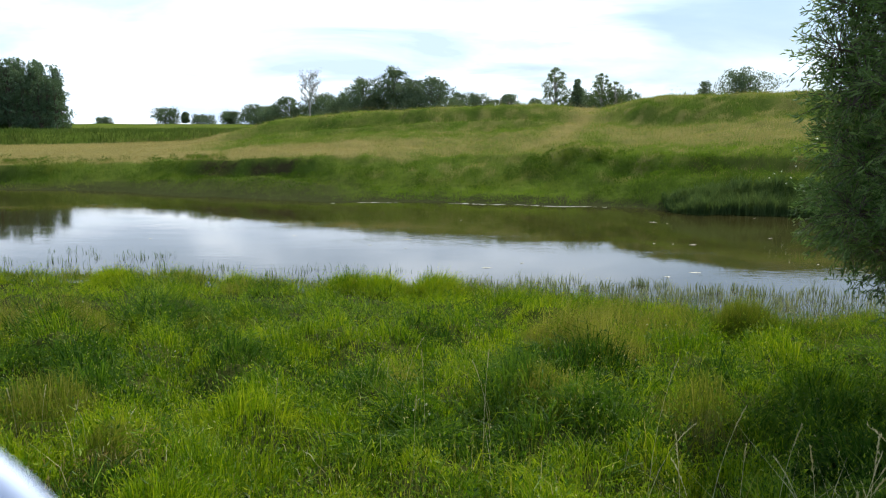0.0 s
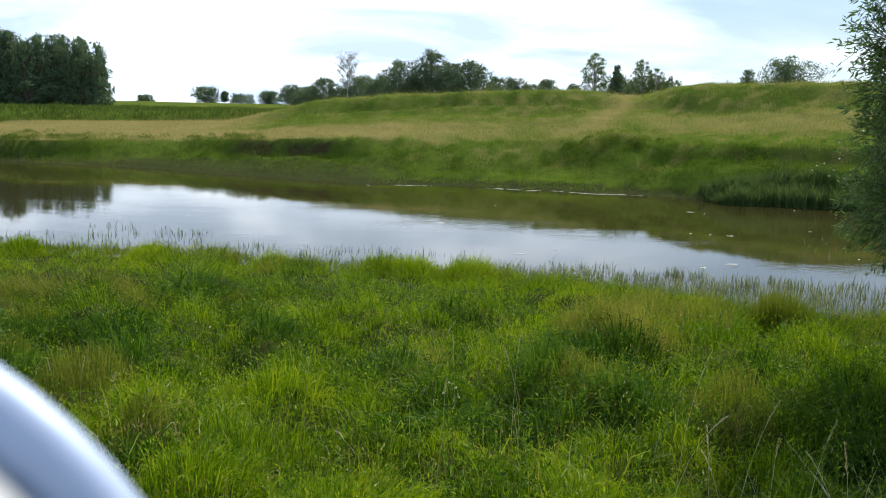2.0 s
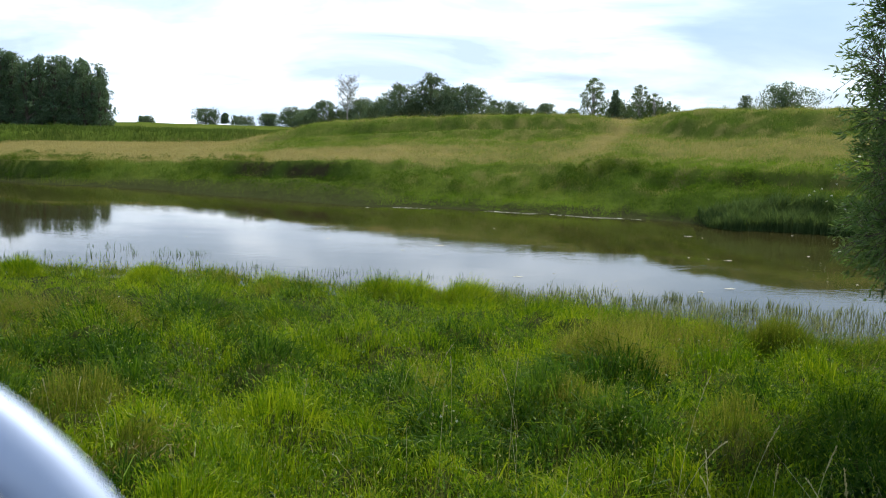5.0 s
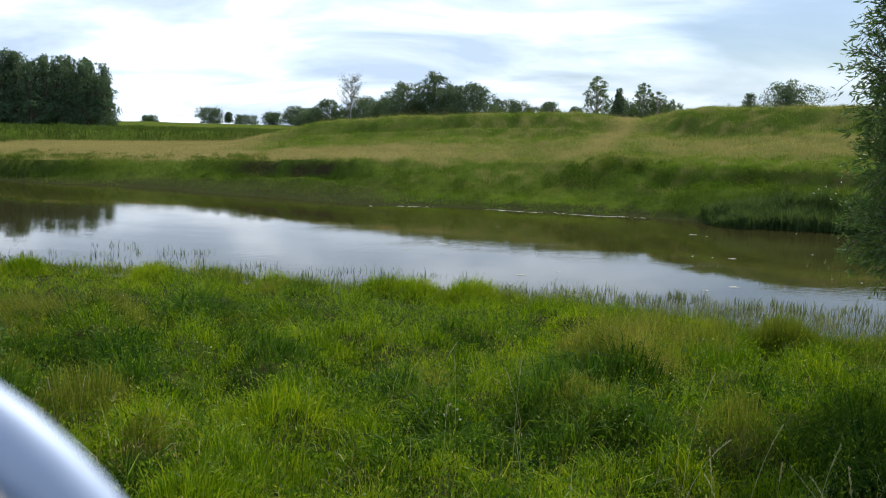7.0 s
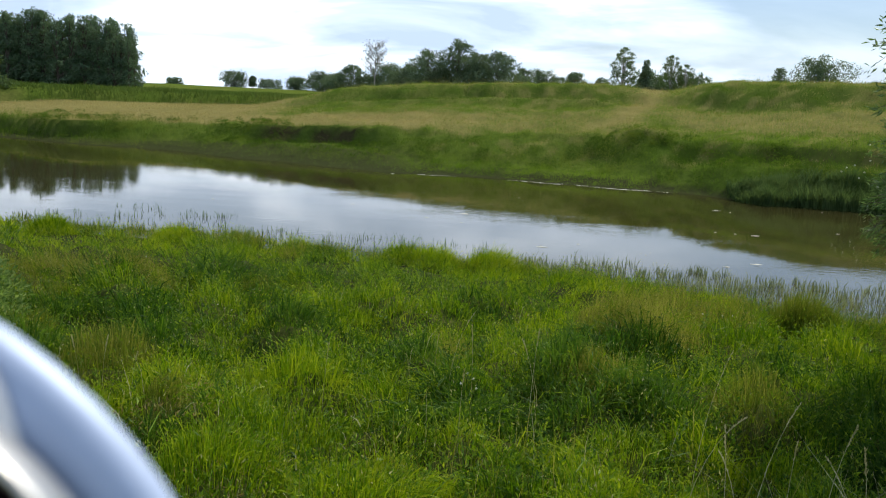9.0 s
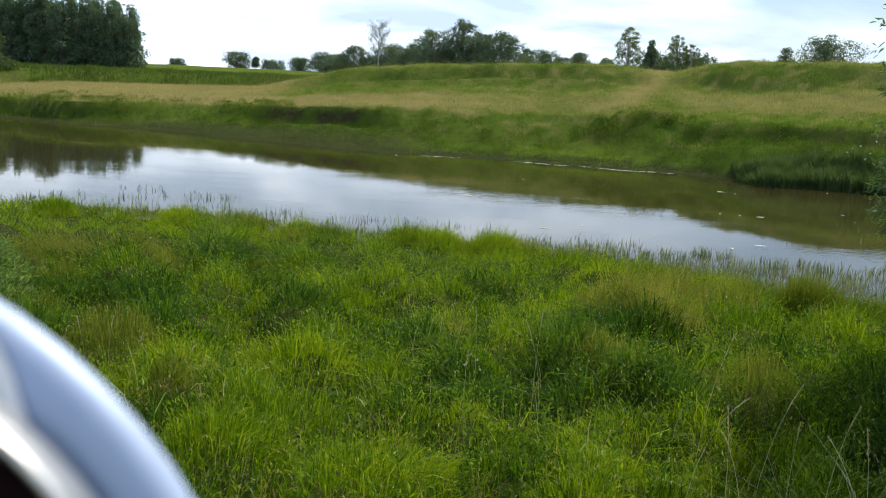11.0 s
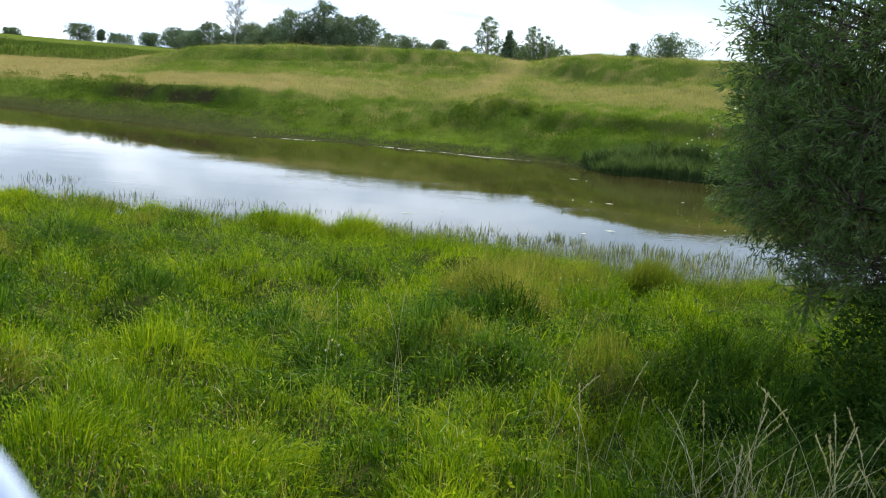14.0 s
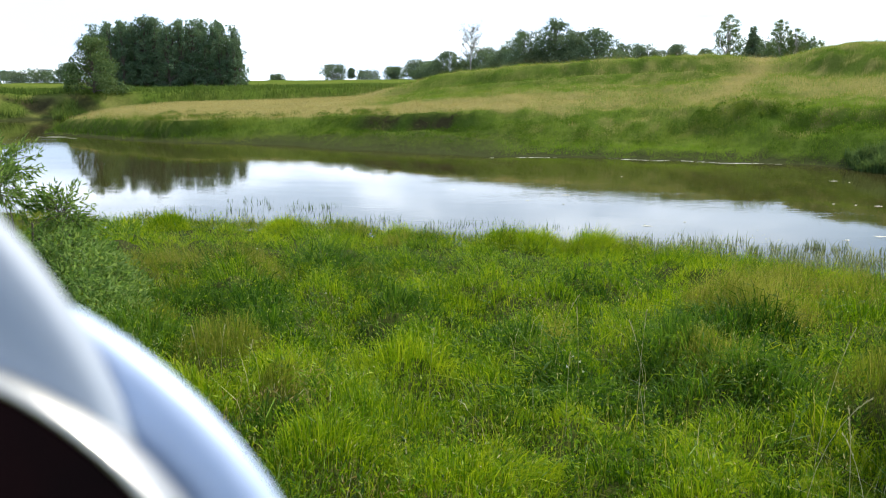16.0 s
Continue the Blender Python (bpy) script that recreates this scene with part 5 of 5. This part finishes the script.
def flowers():
    for i, (x, y, z) in enumerate([(9.74, 23.9, 1.23), (9.9, 23.8, 1.31), (10.16, 23.7, 1.13), (10.07, 23.8, 0.95), (10.28, 23.7, 1.46), (9.65, 24.0, 1.1)]):
        umbel(x, y, z - 0.05, 600 + i, 0.036)
    for i, (x, y) in enumerate([(-2.3, 6.3), (-2.2, 6.35), (-0.2, 4.5), (-0.16, 4.35), (-0.1, 4.1), (-0.12, 4.25), (-0.6, 6.6), (1.5, 6.2), (-3.4, 7.4)]):
        umbel(x, y, float(height(x, y)) + 0.34, 640 + i, 0.009, 0.0014)
    for i, (x, y, z) in enumerate([(2.27, 8.1, 0.62), (2.4, 8.2, 0.6), (2.1, 8.2, 0.6), (2.6, 8.0, 0.55)]):
        umbel(x, y, z - 0.05, 620 + i, 0.010, 0.0012)


def flecks():
    """Pale leaves and foam that float on the river, and pale strips painted for ripples that mirror the sky."""
    r = np.random.RandomState(81)
    spots = [(-3.7, 27.2), (5.7, 21.8), (6.0, 21.5), (4.7, 17.8), (5.5, 17.6), (5.1, 17.7), (0.5, 22.2), (-0.8, 17.1), (0.8, 14.7), (1.5, 15.2), (7.6, 18.6), (-6.8, 18.6), (3.9, 13.8), (4.5, 14.2), (-28, 36.5), (-26.8, 36.2), (-25.5, 35.6), (-27.4, 36.9)]
    for i in range(6):
        spots.append((-8 + 18 * r.rand(), 14.5 + 9 * r.rand()))
    V, F = [], []
    for x, y in spots:
        # eight times wider off the spur: pale strips for the sky's reflection in ripples
        w, d, k = (0.03 + 0.10 * r.rand() ** 2) * (8 if x < -20 else 1), 0.010 + 0.018 * r.rand(), 9
        b = len(V)
        V.append((x, y, 0.012))
        for j in range(k):
            q = 0.7 + 0.5 * r.rand()
            V.append((x + w * q * math.cos(6.283 * j / k), y + d * q * math.sin(6.283 * j / k), 0.004))
        F += [(b, b + 1 + j, b + 1 + (j + 1) % k) for j in range(k)]
    # a thin line of foam along the far shore
    for i in range(260):
        x = -4.5 + 9.8 * r.rand()
        if np.sin(x * 2.1) + 0.8 * r.rand() < (0.9 if x < 1 else -0.3):
            continue
        y = float(far_shore(x)) - 0.05 - 0.12 * r.rand()
        b, w = len(V), 0.05 + 0.10 * r.rand()
        V += [(x - w, y, 0.006), (x, y - 0.015, 0.006), (x + w, y, 0.006), (x, y + 0.015, 0.008)]
        F += [(b, b + 1, b + 3), (b + 1, b + 2, b + 3)]
    tagged(new("leaves_and_ripples", np_mesh("leaves_and_ripples", V, F, FLECK)), "pale leaves and foam floating on the river, and pale strips for sky-lit ripples", "flotsam", kind="stuff")


stalks()
reeds()
flowers()
flecks()


# ---- the vehicle mirror beside the camera ----
def lathe(name, rings, mat, sides=72):
    """A ring-shaped part from rows of radius and height."""
    V = [(q * math.cos(6.283185 * j / sides), q * math.sin(6.283185 * j / sides), z) for q, z in rings for j in range(sides)]
    F = [(i * sides + j, i * sides + (j + 1) % sides, (i + 1) * sides + (j + 1) % sides, (i + 1) * sides + j) for i in range(len(rings) - 1) for j in range(sides)]
    return np_mesh(name, V, F, mat, True)


def wing_mirror():
    ob = thing("wing_mirror", "glossy silver vehicle mirror housing with a chrome rim and black face", "wing mirror")
    d = 0.12
    f = 784 / math.tan(radians(57.43) / 2)
    seat = pose(0, 0, EYE, 90 - 11.81, 0, 11.27) @ pose(0, 0, 0, 0, 0, -0.64)
    ob.matrix_basis = seat @ pose((-360 - 784) / f * d, -(1433 - 441) / f * d, -d)
    k = d / f
    part("shell", lathe("shell", [(900 * k, -0.020), (985 * k, -0.013), (1030 * k, -0.006), (1046 * k, -0.002), (1040 * k, 0.0), (1024 * k, 0.0016), (1000 * k, 0.0024), (960 * k, 0.0028), (915 * k, 0.0030), (890 * k, 0.0026), (878 * k, 0.0), (870 * k, -0.006)], SHELL), ob)
    def bring(piece, deep, x, y):
        piece.location = ((x - 784) / f * deep + (360 + 784) / f * d, -(y - 441) / f * deep + (1433 - 441) / f * d, d - deep)
    # a rounded grey boss in front of the shell, the bright rim and the dark face in front of both
    deep = d - 0.007
    q = deep / f
    bring(part("boss", lathe("boss", [(1187 * q, -0.004), (1180 * q, -0.001), (1160 * q, 0.0005), (1080 * q, 0.002), (700 * q, 0.003), (400 * q, 0.003)], GREY), ob, "grey rounded boss"), deep, -864, 1169)
    deep = d - 0.012
    q = deep / f
    bring(part("rim", lathe("rim", [(887 * q, -0.006), (885 * q, -0.003), (881 * q, 0.0), (875 * q, 0.001), (866 * q, 0.001), (857 * q, 0.0)], CHROME), ob, "bright chrome rim"), deep, -360, 1433)
    bring(part("face", lathe("face", [(864 * q, -0.002), (842 * q, 0.001), (600 * q, 0.002), (2 * q, 0.002)], BLACK), ob, "black glossy face"), deep, -360, 1433)


wing_mirror()
